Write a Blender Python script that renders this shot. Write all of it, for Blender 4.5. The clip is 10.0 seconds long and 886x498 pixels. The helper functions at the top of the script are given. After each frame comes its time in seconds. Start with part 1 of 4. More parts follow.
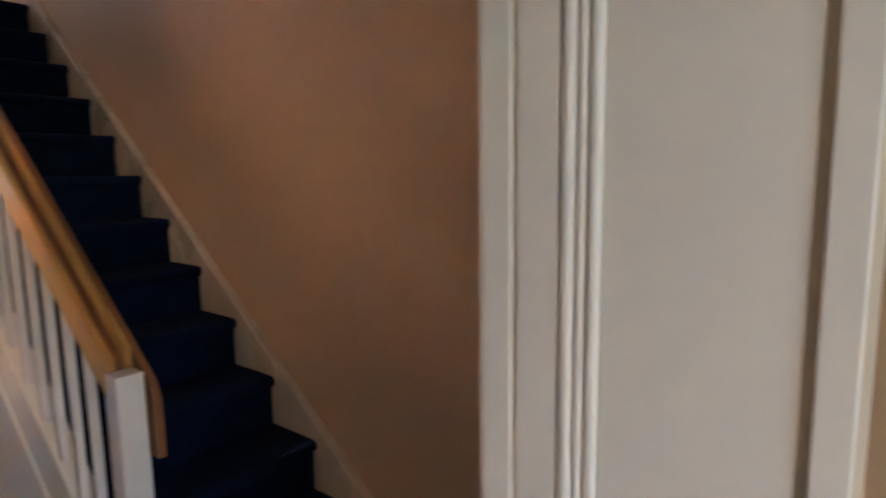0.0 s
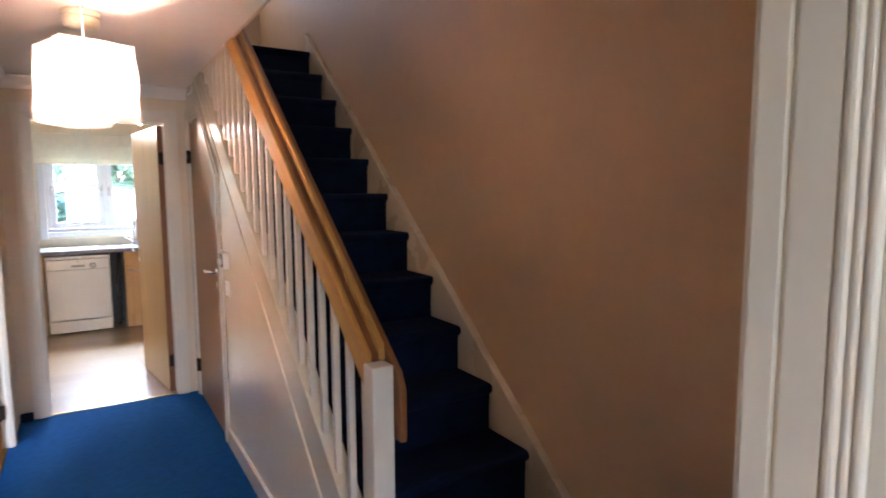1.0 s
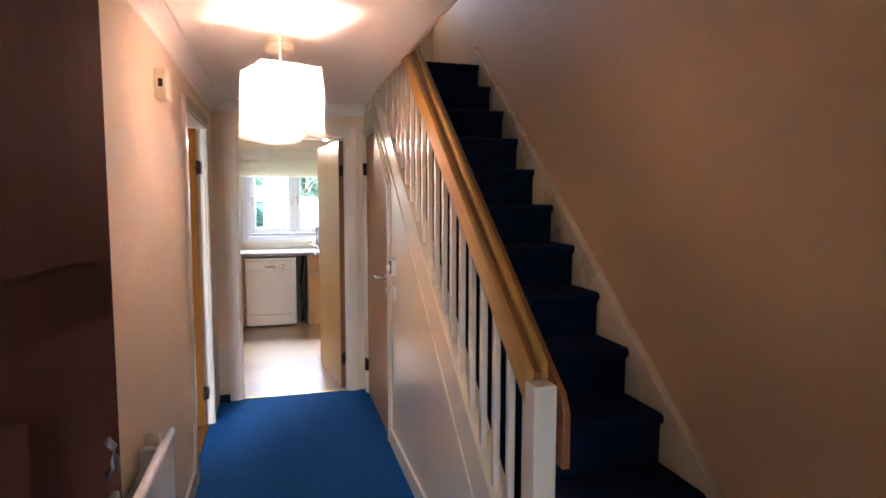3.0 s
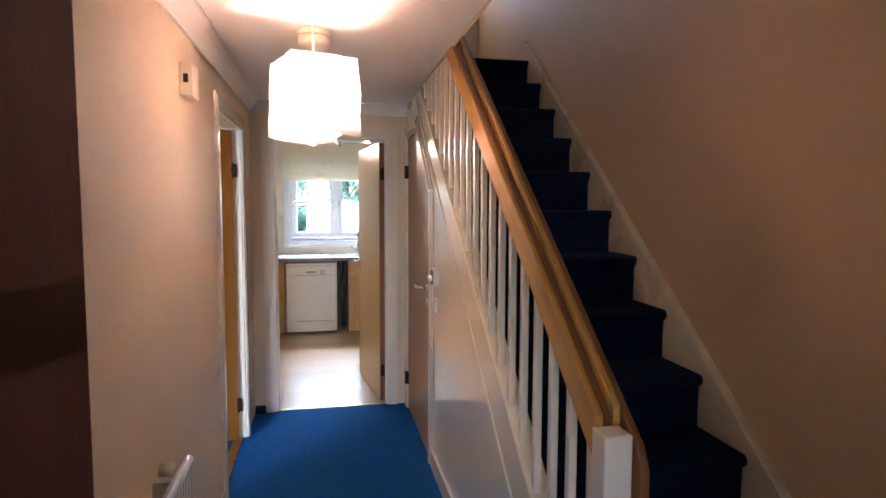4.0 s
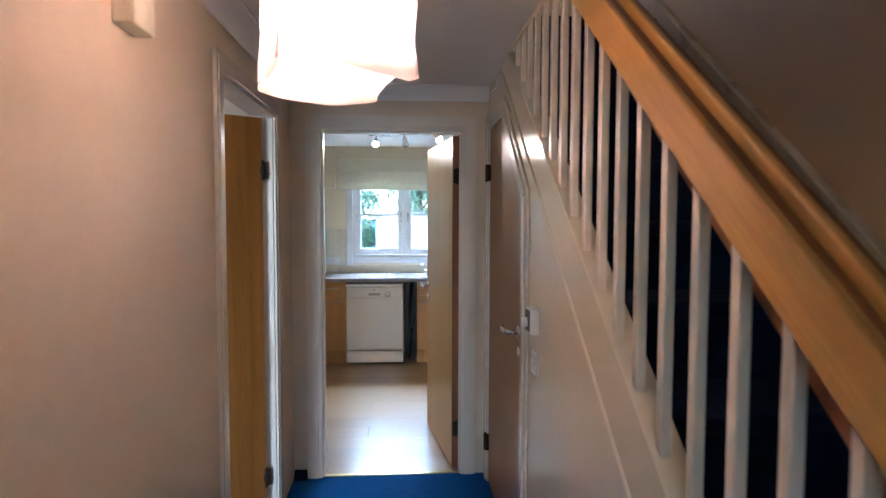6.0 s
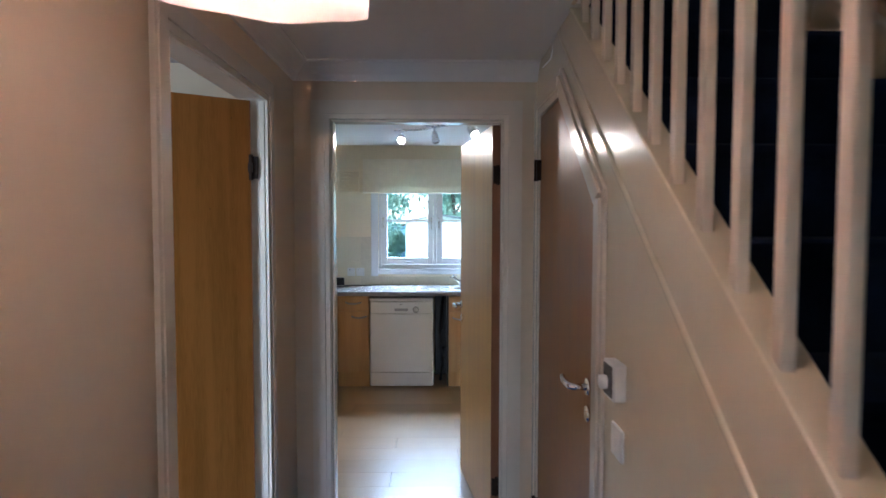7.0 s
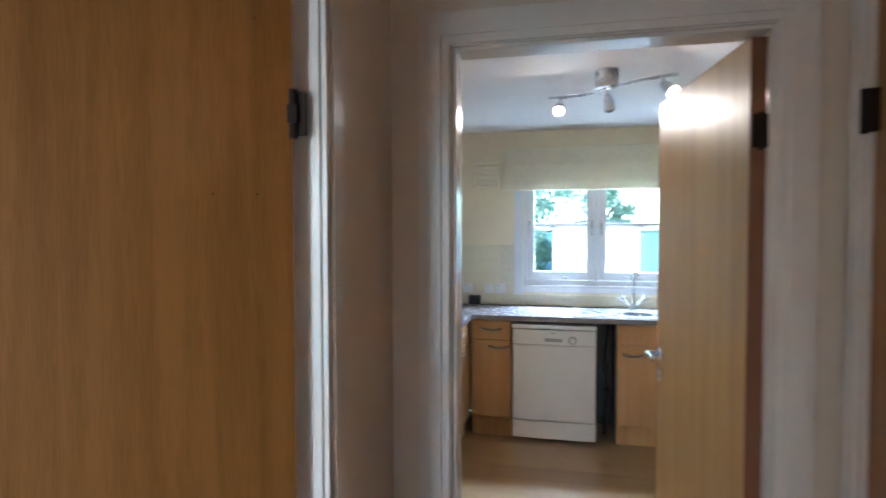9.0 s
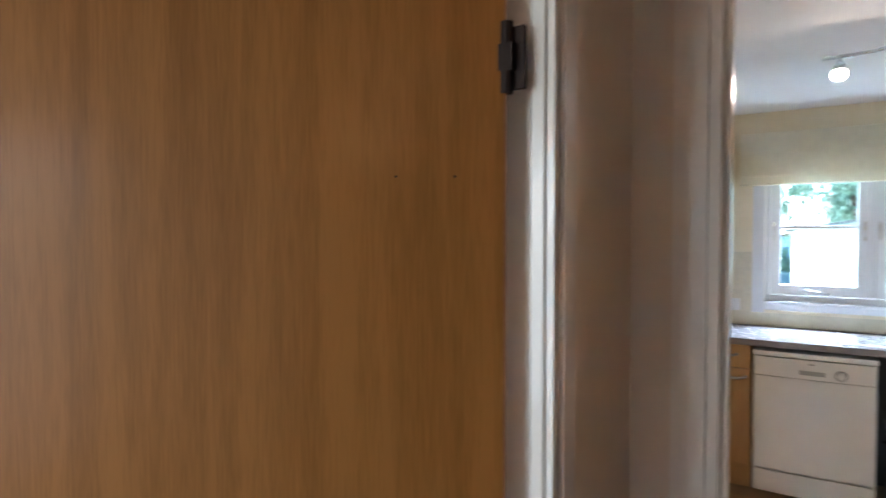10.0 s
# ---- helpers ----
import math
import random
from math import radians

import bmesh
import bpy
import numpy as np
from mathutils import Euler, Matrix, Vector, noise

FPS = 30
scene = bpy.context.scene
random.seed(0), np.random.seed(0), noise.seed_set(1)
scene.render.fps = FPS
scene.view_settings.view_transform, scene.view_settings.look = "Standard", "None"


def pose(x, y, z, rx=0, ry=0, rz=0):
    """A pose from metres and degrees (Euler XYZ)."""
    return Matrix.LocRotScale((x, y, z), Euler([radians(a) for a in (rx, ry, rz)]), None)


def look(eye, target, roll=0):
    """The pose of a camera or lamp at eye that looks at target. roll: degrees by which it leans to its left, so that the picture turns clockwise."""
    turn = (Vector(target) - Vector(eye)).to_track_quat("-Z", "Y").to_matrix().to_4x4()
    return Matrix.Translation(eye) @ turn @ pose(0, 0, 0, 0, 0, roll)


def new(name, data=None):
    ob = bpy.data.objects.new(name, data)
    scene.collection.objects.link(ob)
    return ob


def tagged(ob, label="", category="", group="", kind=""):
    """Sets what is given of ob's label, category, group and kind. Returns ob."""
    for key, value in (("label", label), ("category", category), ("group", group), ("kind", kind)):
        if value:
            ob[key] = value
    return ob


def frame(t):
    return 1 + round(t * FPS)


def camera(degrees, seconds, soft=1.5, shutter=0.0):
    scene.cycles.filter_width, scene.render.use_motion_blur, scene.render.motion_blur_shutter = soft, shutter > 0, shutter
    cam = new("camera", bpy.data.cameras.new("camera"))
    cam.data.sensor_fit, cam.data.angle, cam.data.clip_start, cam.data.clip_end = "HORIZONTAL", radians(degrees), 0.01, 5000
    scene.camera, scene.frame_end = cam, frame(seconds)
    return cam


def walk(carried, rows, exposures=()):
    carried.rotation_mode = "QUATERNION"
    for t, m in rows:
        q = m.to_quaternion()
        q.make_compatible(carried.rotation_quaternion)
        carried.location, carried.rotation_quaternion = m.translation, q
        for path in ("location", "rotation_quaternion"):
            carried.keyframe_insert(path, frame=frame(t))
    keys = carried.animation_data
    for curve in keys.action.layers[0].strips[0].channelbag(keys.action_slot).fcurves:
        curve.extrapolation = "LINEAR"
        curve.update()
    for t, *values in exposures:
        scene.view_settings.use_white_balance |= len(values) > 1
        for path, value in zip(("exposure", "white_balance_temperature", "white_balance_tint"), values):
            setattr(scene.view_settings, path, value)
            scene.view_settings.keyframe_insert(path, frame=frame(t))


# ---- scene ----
cam = camera(74.9, 10.0, shutter=0.4)
PATH = [
    (0, (0.663, 0.181, 1.526), (2.23, 1.395, 1.257), -0.8),
    (0.5, (0.613, 0.167, 1.54), (1.89, 1.689, 1.309), -0.5),
    (1, (0.572, 0.156, 1.549), (1.615, 1.85, 1.341), -0.3),
    (1.5, (0.573, 0.164, 1.55), (1.444, 1.954, 1.357), -0.2),
    (2, (0.567, 0.154, 1.548), (1.311, 2.002, 1.371), -0.1),
    (2.5, (0.568, 0.162, 1.544), (1.204, 2.051, 1.373), 0.0),
    (4, (0.636, 0.468, 1.552), (1.034, 2.422, 1.397), 0.2),
    (4.5, (0.659, 0.648, 1.544), (1.002, 2.614, 1.408), 0.3),
    (5, (0.706, 0.913, 1.545), (0.98, 2.89, 1.424), 0.3),
    (5.5, (0.722, 1.184, 1.521), (0.924, 3.171, 1.41), 0.3),
    (7, (0.761, 2.135, 1.553), (0.794, 4.133, 1.46), 0.1),
    (7.5, (0.72, 2.47, 1.539), (0.685, 4.468, 1.458), 0.4),
    (8, (0.695, 2.77, 1.537), (0.626, 4.768, 1.457), 0.4),
    (8.5, (0.687, 3.083, 1.542), (0.498, 5.073, 1.467), 0.1),
    (9, (0.611, 3.305, 1.531), (0.166, 5.254, 1.463), -0.1),
    (9.5, (0.496, 3.512, 1.535), (-0.247, 5.367, 1.47), 0.3),
    (10, (0.407, 3.651, 1.522), (-0.648, 5.349, 1.47), 0.0),
]
EXPOSURES = [(0, 3.4, 6350, 20), (0.6, 3.6, 6350, 21), (1.2, 3.58, 6450, 22), (2.0, 3.45, 6550, 24), (2.5, 3.5, 6600, 24), (5.0, 3.15, 5900, 16), (5.7, 3.0, 5700, 14), (7.0, 2.58, 5500, 13), (8.5, 2.78, 5600, 12), (9.5, 3.0, 5750, 13), (10, 3.0, 6050, 16)]
SKY, SUN = 0.15, 0.8
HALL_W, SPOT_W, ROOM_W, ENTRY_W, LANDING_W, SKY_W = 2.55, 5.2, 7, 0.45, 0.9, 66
PX, PY = 0.600, 2.69   # the pendant
DOORY = 0.412   # inner end of the front doorway's lining
DOORX = 1.0     # its face, towards the opening
walk(cam, [(t, look(eye, target, roll)) for t, eye, target, roll in PATH], EXPOSURES)

# ---- light ----
world = bpy.data.worlds.new("world")
scene.world = world
world.use_nodes = True
wt = world.node_tree
sky = wt.nodes.new("ShaderNodeTexSky")
sky.sky_type = "NISHITA"
sky.sun_disc = False
sky.sun_elevation = radians(38)
sky.sun_rotation = radians(150)
wt.nodes["Background"].inputs["Strength"].default_value = SKY
wt.links.new(sky.outputs["Color"], wt.nodes["Background"].inputs["Color"])


def lamp(name, kind, m, watts, colour, **more):
    data = bpy.data.lights.new(name, kind)
    data.energy, data.color = watts, colour
    for key, value in more.items():
        if key == "radius":
            data.shadow_soft_size = value
        elif key == "angle":
            data.angle = value
        elif key == "spot":
            data.spot_size, data.spot_blend = value, 0.4
        elif key == "size":
            data.shape, data.size, data.size_y = "RECTANGLE", value[0], value[1]
    ob = new(name, data)
    ob.matrix_world = m
    return ob


# the sun stands behind the garden fence's far side, to the south-east
lamp("sun", "SUN", look((3, -4, 6), (0, 0, 0)), SUN, (1.0, 0.95, 0.88), angle=radians(0.5))
WARM = (1.0, 0.735, 0.56)
lamp("pendant_bulb_light", "POINT", pose(PX, PY, 1.885), HALL_W, WARM, radius=0.055)
HALOGEN = (1.0, 0.85, 0.67)
# daylight through the openings
lamp("side_room_window_daylight", "AREA", look((-1.6, 1.18, 1.15), (-1.6, 4.0, 1.15)), ROOM_W, (0.70, 0.84, 1.0), size=(2.1, 1.8))
lamp("entrance_daylight", "AREA", look((0.425, -0.93, 1.0), (0.70, 1.0, 1.0)), ENTRY_W, (0.62, 0.80, 1.0), size=(0.42, 1.9))

lamp("kitchen_sky_daylight", "AREA", look((0.775, 8.85, 2.55), (0.75, 6.6, 0.5)), SKY_W, (0.74, 0.88, 1.0), size=(1.3, 0.7))
# No window is known upstairs: this added lamp brightens the upper stairwell.
lamp("landing_fill_light", "AREA", look((1.5, 5.93, 3.9), (1.7, 3.0, 2.9)), LANDING_W, (1.0, 0.92, 0.82), size=(0.75, 0.85))


# ---- materials ----
def mat(name, colour, rough=0.5, metal=0.0, vary=0.06, scale=6.0, bump=0.0, bump_scale=200.0, spec=0.5, stretch=(1, 1, 1), second=None, translucent=0.0, coat=0.0):
    """A surface with broad and fine variation of colour, and a fine relief."""
    m = bpy.data.materials.new(name)
    m.use_nodes = True
    nt = m.node_tree
    n, l = nt.nodes, nt.links
    b = n["Principled BSDF"]
    tc = n.new("ShaderNodeTexCoord")
    mp = n.new("ShaderNodeMapping")
    mp.inputs["Scale"].default_value = stretch
    l.new(tc.outputs["Object"], mp.inputs["Vector"])
    big = n.new("ShaderNodeTexNoise")
    big.inputs["Scale"].default_value = scale
    big.inputs["Detail"].default_value = 5
    l.new(mp.outputs["Vector"], big.inputs["Vector"])
    fine = n.new("ShaderNodeTexNoise")
    fine.inputs["Scale"].default_value = scale * 14
    fine.inputs["Detail"].default_value = 3
    l.new(mp.outputs["Vector"], fine.inputs["Vector"])
    mixf = n.new("ShaderNodeMath")
    mixf.operation = "MULTIPLY_ADD"
    l.new(fine.outputs["Fac"], mixf.inputs[0])
    mixf.inputs[1].default_value = 0.35
    l.new(big.outputs["Fac"], mixf.inputs[2])
    ramp = n.new("ShaderNodeValToRGB")
    c2 = second or tuple(min(1.0, c * (1 + vary)) for c in colour)
    c1 = tuple(c * (1 - vary) for c in colour) if not second else colour
    ramp.color_ramp.elements[0].position, ramp.color_ramp.elements[1].position = 0.48, 0.86
    ramp.color_ramp.elements[0].color = (*c1, 1)
    ramp.color_ramp.elements[1].color = (*c2, 1)
    l.new(mixf.outputs[0], ramp.inputs["Fac"])
    l.new(ramp.outputs["Color"], b.inputs["Base Color"])
    b.inputs["Roughness"].default_value = rough
    b.inputs["Metallic"].default_value = metal
    b.inputs["Specular IOR Level"].default_value = spec
    b.inputs["Coat Weight"].default_value = coat
    b.inputs["Coat Roughness"].default_value = 0.15
    rr = n.new("ShaderNodeMapRange")
    rr.inputs["To Min"].default_value = max(0.02, rough - 0.07)
    rr.inputs["To Max"].default_value = min(1.0, rough + 0.07)
    l.new(big.outputs["Fac"], rr.inputs["Value"])
    l.new(rr.outputs["Result"], b.inputs["Roughness"])
    if bump:
        tex = n.new("ShaderNodeTexNoise")
        tex.inputs["Scale"].default_value = bump_scale
        tex.inputs["Detail"].default_value = 3
        l.new(mp.outputs["Vector"], tex.inputs["Vector"])
        bp = n.new("ShaderNodeBump")
        bp.inputs["Strength"].default_value = bump
        bp.inputs["Distance"].default_value = 0.004
        l.new(tex.outputs["Fac"], bp.inputs["Height"])
        l.new(bp.outputs["Normal"], b.inputs["Normal"])
    if translucent:
        tr = n.new("ShaderNodeBsdfTranslucent")
        l.new(ramp.outputs["Color"], tr.inputs["Color"])
        mx = n.new("ShaderNodeMixShader")
        mx.inputs[0].default_value = translucent
        l.new(b.outputs[0], mx.inputs[1])
        l.new(tr.outputs[0], mx.inputs[2])
        l.new(mx.outputs[0], n["Material Output"].inputs["Surface"])
    return m


def wood(name, light, dark, rough=0.35, axis="Z", scale=1.0, pieces=False, knots=False, coat=0.0, relief=0.06, tilt=0.0, fine=0.45, spec=0.5):
    """Timber with grain lines that run along the axis, broad bands and fine fibres."""
    m = bpy.data.materials.new(name)
    m.use_nodes = True
    nt = m.node_tree
    n, l = nt.nodes, nt.links
    b = n["Principled BSDF"]
    tc = n.new("ShaderNodeTexCoord")
    mp = n.new("ShaderNodeMapping")
    st = {"X": (0.05, 1, 1), "Y": (1, 0.05, 1), "Z": (1, 1, 0.05)}[axis]
    mp.inputs["Scale"].default_value = tuple(v * scale for v in st)
    vec = tc.outputs["Object"]
    info = n.new("ShaderNodeObjectInfo")
    if pieces:
        add = n.new("ShaderNodeVectorMath")
        add.operation = "MULTIPLY_ADD"
        comb = n.new("ShaderNodeCombineXYZ")
        for k in range(3):
            l.new(info.outputs["Random"], comb.inputs[k])
        l.new(comb.outputs[0], add.inputs[0])
        add.inputs[1].default_value = (17, 23, 31)
        l.new(tc.outputs["Object"], add.inputs[2])
        vec = add.outputs[0]
    if tilt:
        rot = n.new("ShaderNodeMapping")
        rot.inputs["Rotation"].default_value = (tilt, 0, 0)
        l.new(vec, rot.inputs["Vector"])
        vec = rot.outputs["Vector"]
    l.new(vec, mp.inputs["Vector"])
    bands = n.new("ShaderNodeTexNoise")
    bands.inputs["Scale"].default_value = 9
    bands.inputs["Detail"].default_value = 4
    bands.inputs["Distortion"].default_value = 0.4
    l.new(mp.outputs["Vector"], bands.inputs["Vector"])
    fibre = n.new("ShaderNodeTexNoise")
    fibre.inputs["Scale"].default_value = 130
    fibre.inputs["Detail"].default_value = 4
    l.new(mp.outputs["Vector"], fibre.inputs["Vector"])
    ma = n.new("ShaderNodeMath")
    ma.operation = "MULTIPLY_ADD"
    ma.inputs[1].default_value = fine
    l.new(fibre.outputs["Fac"], ma.inputs[0])
    l.new(bands.outputs["Fac"], ma.inputs[2])
    ramp = n.new("ShaderNodeValToRGB")
    ramp.color_ramp.elements[0].position, ramp.color_ramp.elements[1].position = 0.52, 0.95
    ramp.color_ramp.elements[0].color = (*dark, 1)
    ramp.color_ramp.elements[1].color = (*light, 1)
    l.new(ma.outputs[0], ramp.inputs["Fac"])
    col = ramp.outputs["Color"]
    if knots:
        vo = n.new("ShaderNodeTexVoronoi")
        vo.inputs["Scale"].default_value = 5.5
        mk = n.new("ShaderNodeMapping")
        mk.inputs["Scale"].default_value = (1.0, 0.55, 0.55)
        l.new(tc.outputs["Object"], mk.inputs["Vector"])
        l.new(mk.outputs["Vector"], vo.inputs["Vector"])
        kr = n.new("ShaderNodeValToRGB")
        kr.color_ramp.elements[0].position, kr.color_ramp.elements[1].position = 0.05, 0.11
        kr.color_ramp.elements[0].color, kr.color_ramp.elements[1].color = (1, 1, 1, 1), (0, 0, 0, 1)
        l.new(vo.outputs["Distance"], kr.inputs["Fac"])
        mxk = n.new("ShaderNodeMix")
        mxk.data_type = "RGBA"
        l.new(kr.outputs["Color"], mxk.inputs[0])
        l.new(col, mxk.inputs[6])
        mxk.inputs[7].default_value = (dark[0] * 0.35, dark[1] * 0.28, dark[2] * 0.22, 1)
        col = mxk.outputs[2]
    if pieces:
        hv = n.new("ShaderNodeHueSaturation")
        mr = n.new("ShaderNodeMapRange")
        mr.inputs["To Min"].default_value, mr.inputs["To Max"].default_value = 0.88, 1.1
        l.new(info.outputs["Random"], mr.inputs["Value"])
        l.new(mr.outputs["Result"], hv.inputs["Value"])
        l.new(col, hv.inputs["Color"])
        col = hv.outputs["Color"]
    l.new(col, b.inputs["Base Color"])
    rr = n.new("ShaderNodeMapRange")
    rr.inputs["To Min"].default_value, rr.inputs["To Max"].default_value = rough - 0.05, rough + 0.1
    l.new(bands.outputs["Fac"], rr.inputs["Value"])
    l.new(rr.outputs["Result"], b.inputs["Roughness"])
    b.inputs["Coat Weight"].default_value = coat
    b.inputs["Coat Roughness"].default_value = 0.18
    b.inputs["Specular IOR Level"].default_value = spec
    bp = n.new("ShaderNodeBump")
    bp.inputs["Strength"].default_value = relief
    bp.inputs["Distance"].default_value = 0.002
    l.new(fibre.outputs["Fac"], bp.inputs["Height"])
    l.new(bp.outputs["Normal"], b.inputs["Normal"])
    return m


def glass_mat(name):
    m = bpy.data.materials.new(name)
    m.use_nodes = True
    b = m.node_tree.nodes["Principled BSDF"]
    # Blue tint puts the cool cast of the daylight into the glass.
    b.inputs["Base Color"].default_value = (0.70, 0.92, 1.0, 1)
    b.inputs["Transmission Weight"].default_value = 1.0
    b.inputs["Roughness"].default_value = 0.0
    b.inputs["IOR"].default_value = 1.45
    return m


def glow(name, colour, strength):
    m = bpy.data.materials.new(name)
    m.use_nodes = True
    b = m.node_tree.nodes["Principled BSDF"]
    b.inputs["Base Color"].default_value = (*colour, 1)
    b.inputs["Emission Color"].default_value = (*colour, 1)
    b.inputs["Emission Strength"].default_value = strength
    return m


PAINT = mat("magnolia_wall_paint", (0.70, 0.575, 0.425), 0.62, vary=0.04, scale=1.4, bump=0.12, bump_scale=160)
# Hall magnolia darkened to tan: the stairwell's shade is in the base colour.
SHADEDPAINT = mat("shade_toned_stair_wall_paint", (0.60, 0.38, 0.205), 0.62, vary=0.05, scale=1.1, bump=0.14, bump_scale=160)
CEIL = mat("white_ceiling_paint", (0.80, 0.77, 0.74), 0.8, vary=0.02, scale=2, bump=0.15, bump_scale=90)
CREAM = mat("cream_kitchen_paint", (0.84, 0.75, 0.56), 0.6, vary=0.03, scale=2, bump=0.08, bump_scale=160)
COOLWALL = mat("white_room_paint", (0.58, 0.60, 0.60), 0.7, vary=0.02, scale=2, bump=0.1, bump_scale=140)
GLOSS = mat("white_gloss_paint", (0.77, 0.69, 0.58), 0.2, vary=0.03, scale=3, bump=0.05, bump_scale=45)
SATIN = mat("cream_satin_panel", (0.77, 0.70, 0.54), 0.16, vary=0.03, scale=1.5, bump=0.07, bump_scale=22)
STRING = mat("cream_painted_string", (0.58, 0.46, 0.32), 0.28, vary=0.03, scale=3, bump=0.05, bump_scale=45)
CARPET = mat("blue_carpet", (0.003, 0.095, 0.32), 0.95, vary=0.14, scale=24, bump=1.0, bump_scale=420, spec=0.15)
# Hall carpet's blue taken far darker, with the stairwell's dimness in the colour.
SHADEDCARPET = mat("shade_darkened_navy_carpet", (0.005, 0.012, 0.036), 0.95, vary=0.3, scale=9, bump=1.0, bump_scale=520, spec=0.1)
PINE = wood("varnished_pine", (0.64, 0.35, 0.09), (0.43, 0.20, 0.042), 0.44, "Y", 1.6, knots=True, coat=0.04, tilt=-math.atan(0.8))
PINEDARK = wood("red_brown_toned_pine", (0.30, 0.115, 0.03), (0.19, 0.065, 0.017), 0.42, "Y", 1.6, coat=0.06, tilt=-math.atan(0.8))
OAK = wood("oak_veneer_door", (0.262, 0.104, 0.022), (0.176, 0.065, 0.012), 0.42, "Z", 2.4, coat=0.06, fine=0.65, spec=0.12)
# Same oak as the side door, lightened for the hall light on this leaf.
LITOAK = wood("light_toned_oak_veneer", (0.36, 0.165, 0.055), (0.27, 0.115, 0.036), 0.36, "Z", 2.4, coat=0.1, fine=0.65, spec=0.3)
PALEOAK = wood("pale_oak_veneer", (0.52, 0.315, 0.125), (0.40, 0.225, 0.08), 0.33, "Z", 1.6, coat=0.25, fine=0.6)
BEECH = wood("beech_unit_front", (0.60, 0.36, 0.16), (0.49, 0.27, 0.11), 0.35, "Z", 1.2)
MAHOGANY = wood("dark_mahogany_door", (0.165, 0.062, 0.042), (0.120, 0.042, 0.028), 0.55, "Z", 1.0, coat=0.0, spec=0.1)
EDGE = wood("dark_door_lipping", (0.28, 0.115, 0.05), (0.19, 0.075, 0.032), 0.45, "Z", 1.0)
LAMINATE = wood("oak_laminate_board", (0.35, 0.215, 0.102), (0.305, 0.182, 0.084), 0.32, "X", 1.3, pieces=True, coat=0.7, relief=0.0)
CHROME = mat("polished_chrome", (0.80, 0.80, 0.80), 0.12, 1.0, vary=0.02, scale=20)
DARKCHROME = mat("dull_dark_chrome", (0.40, 0.39, 0.38), 0.3, 1.0, vary=0.05, scale=30)
LENSOFF = mat("unlit_lens", (0.30, 0.27, 0.24), 0.15, vary=0.05, scale=30)
STEEL = mat("brushed_steel", (0.62, 0.63, 0.64), 0.28, 1.0, vary=0.05, scale=30)
BRONZE = mat("dark_bronze_hinge", (0.026, 0.015, 0.010), 0.65, 0.0, vary=0.2, scale=30, spec=0.15)
PLASTIC = mat("ivory_plastic", (0.74, 0.67, 0.52), 0.35, vary=0.03, scale=12)
WHITEPL = mat("white_plastic", (0.80, 0.80, 0.78), 0.32, vary=0.02, scale=12)
APPLIANCE = mat("white_enamel", (0.80, 0.81, 0.82), 0.18, vary=0.015, scale=5)
DARKPL = mat("black_plastic", (0.012, 0.012, 0.013), 0.3, vary=0.2, scale=20)
GREY = mat("grey_print", (0.35, 0.36, 0.38), 0.4, vary=0.05, scale=20)
WORKTOP = mat("grey_speckled_worktop", (0.27, 0.255, 0.27), 0.26, vary=0.08, scale=26)
TILE = mat("cream_wall_tile", (0.78, 0.72, 0.55), 0.16, vary=0.03, scale=6)
GROUT = mat("cream_grout", (0.69, 0.635, 0.49), 0.8, vary=0.05, scale=30)
UPVC = mat("white_window_paint", (0.80, 0.82, 0.84), 0.25, vary=0.02, scale=6)
BLIND = mat("cream_blind_fabric", (0.86, 0.80, 0.66), 0.8, vary=0.03, scale=20, bump=0.3, bump_scale=700, translucent=0.4)
SHADEBOTTOM = mat("thin_paper_diffuser", (0.90, 0.83, 0.80), 0.8, vary=0.03, scale=10, translucent=0.9)
SHADE = mat("white_paper_shade", (0.86, 0.74, 0.70), 0.8, vary=0.05, scale=10, bump=0.3, bump_scale=60, translucent=0.45)
BRASS = mat("brass_strip", (0.60, 0.42, 0.16), 0.3, 1.0, vary=0.1, scale=30)
GLASS = glass_mat("window_glass")
BULB = glow("lit_bulb", (1.0, 0.86, 0.70), 2.5)
LENS = glow("halogen_lens", (1.0, 0.93, 0.84), 25)
FENCE = mat("blue_grey_fence_timber", (0.18, 0.31, 0.37), 0.8, vary=0.2, scale=8, bump=0.3, bump_scale=60)
SHED = mat("white_painted_shed", (0.80, 0.80, 0.76), 0.6, vary=0.04, scale=3)
FELT = mat("grey_roof_felt", (0.13, 0.14, 0.14), 0.9, vary=0.15, scale=20)
GRASS = mat("lawn_ground", (0.07, 0.12, 0.035), 0.95, vary=0.35, scale=3, bump=0.8, bump_scale=40)
# Leaf green far paler than foliage: the outdoor glare is in the colour.
LEAF = mat("glare_lightened_leaf", (0.30, 0.42, 0.30), 0.5, vary=0.3, scale=2, translucent=0.5)
BARK = mat("grey_bark", (0.12, 0.09, 0.065), 0.9, vary=0.3, scale=14, bump=0.8, bump_scale=50)
SLABS = mat("concrete_landing", (0.32, 0.31, 0.29), 0.9, vary=0.1, scale=6, bump=0.3, bump_scale=90)


# ---- mesh helpers ----
def box(bm, x0, x1, y0, y1, z0, z1, m=None):
    m = m or Matrix()
    v = [bm.verts.new(m @ Vector(p)) for p in ((x0, y0, z0), (x1, y0, z0), (x1, y1, z0), (x0, y1, z0), (x0, y0, z1), (x1, y0, z1), (x1, y1, z1), (x0, y1, z1))]
    for f in ((3, 2, 1, 0), (4, 5, 6, 7), (0, 1, 5, 4), (1, 2, 6, 5), (2, 3, 7, 6), (3, 0, 4, 7)):
        bm.faces.new([v[i] for i in f])
    return v


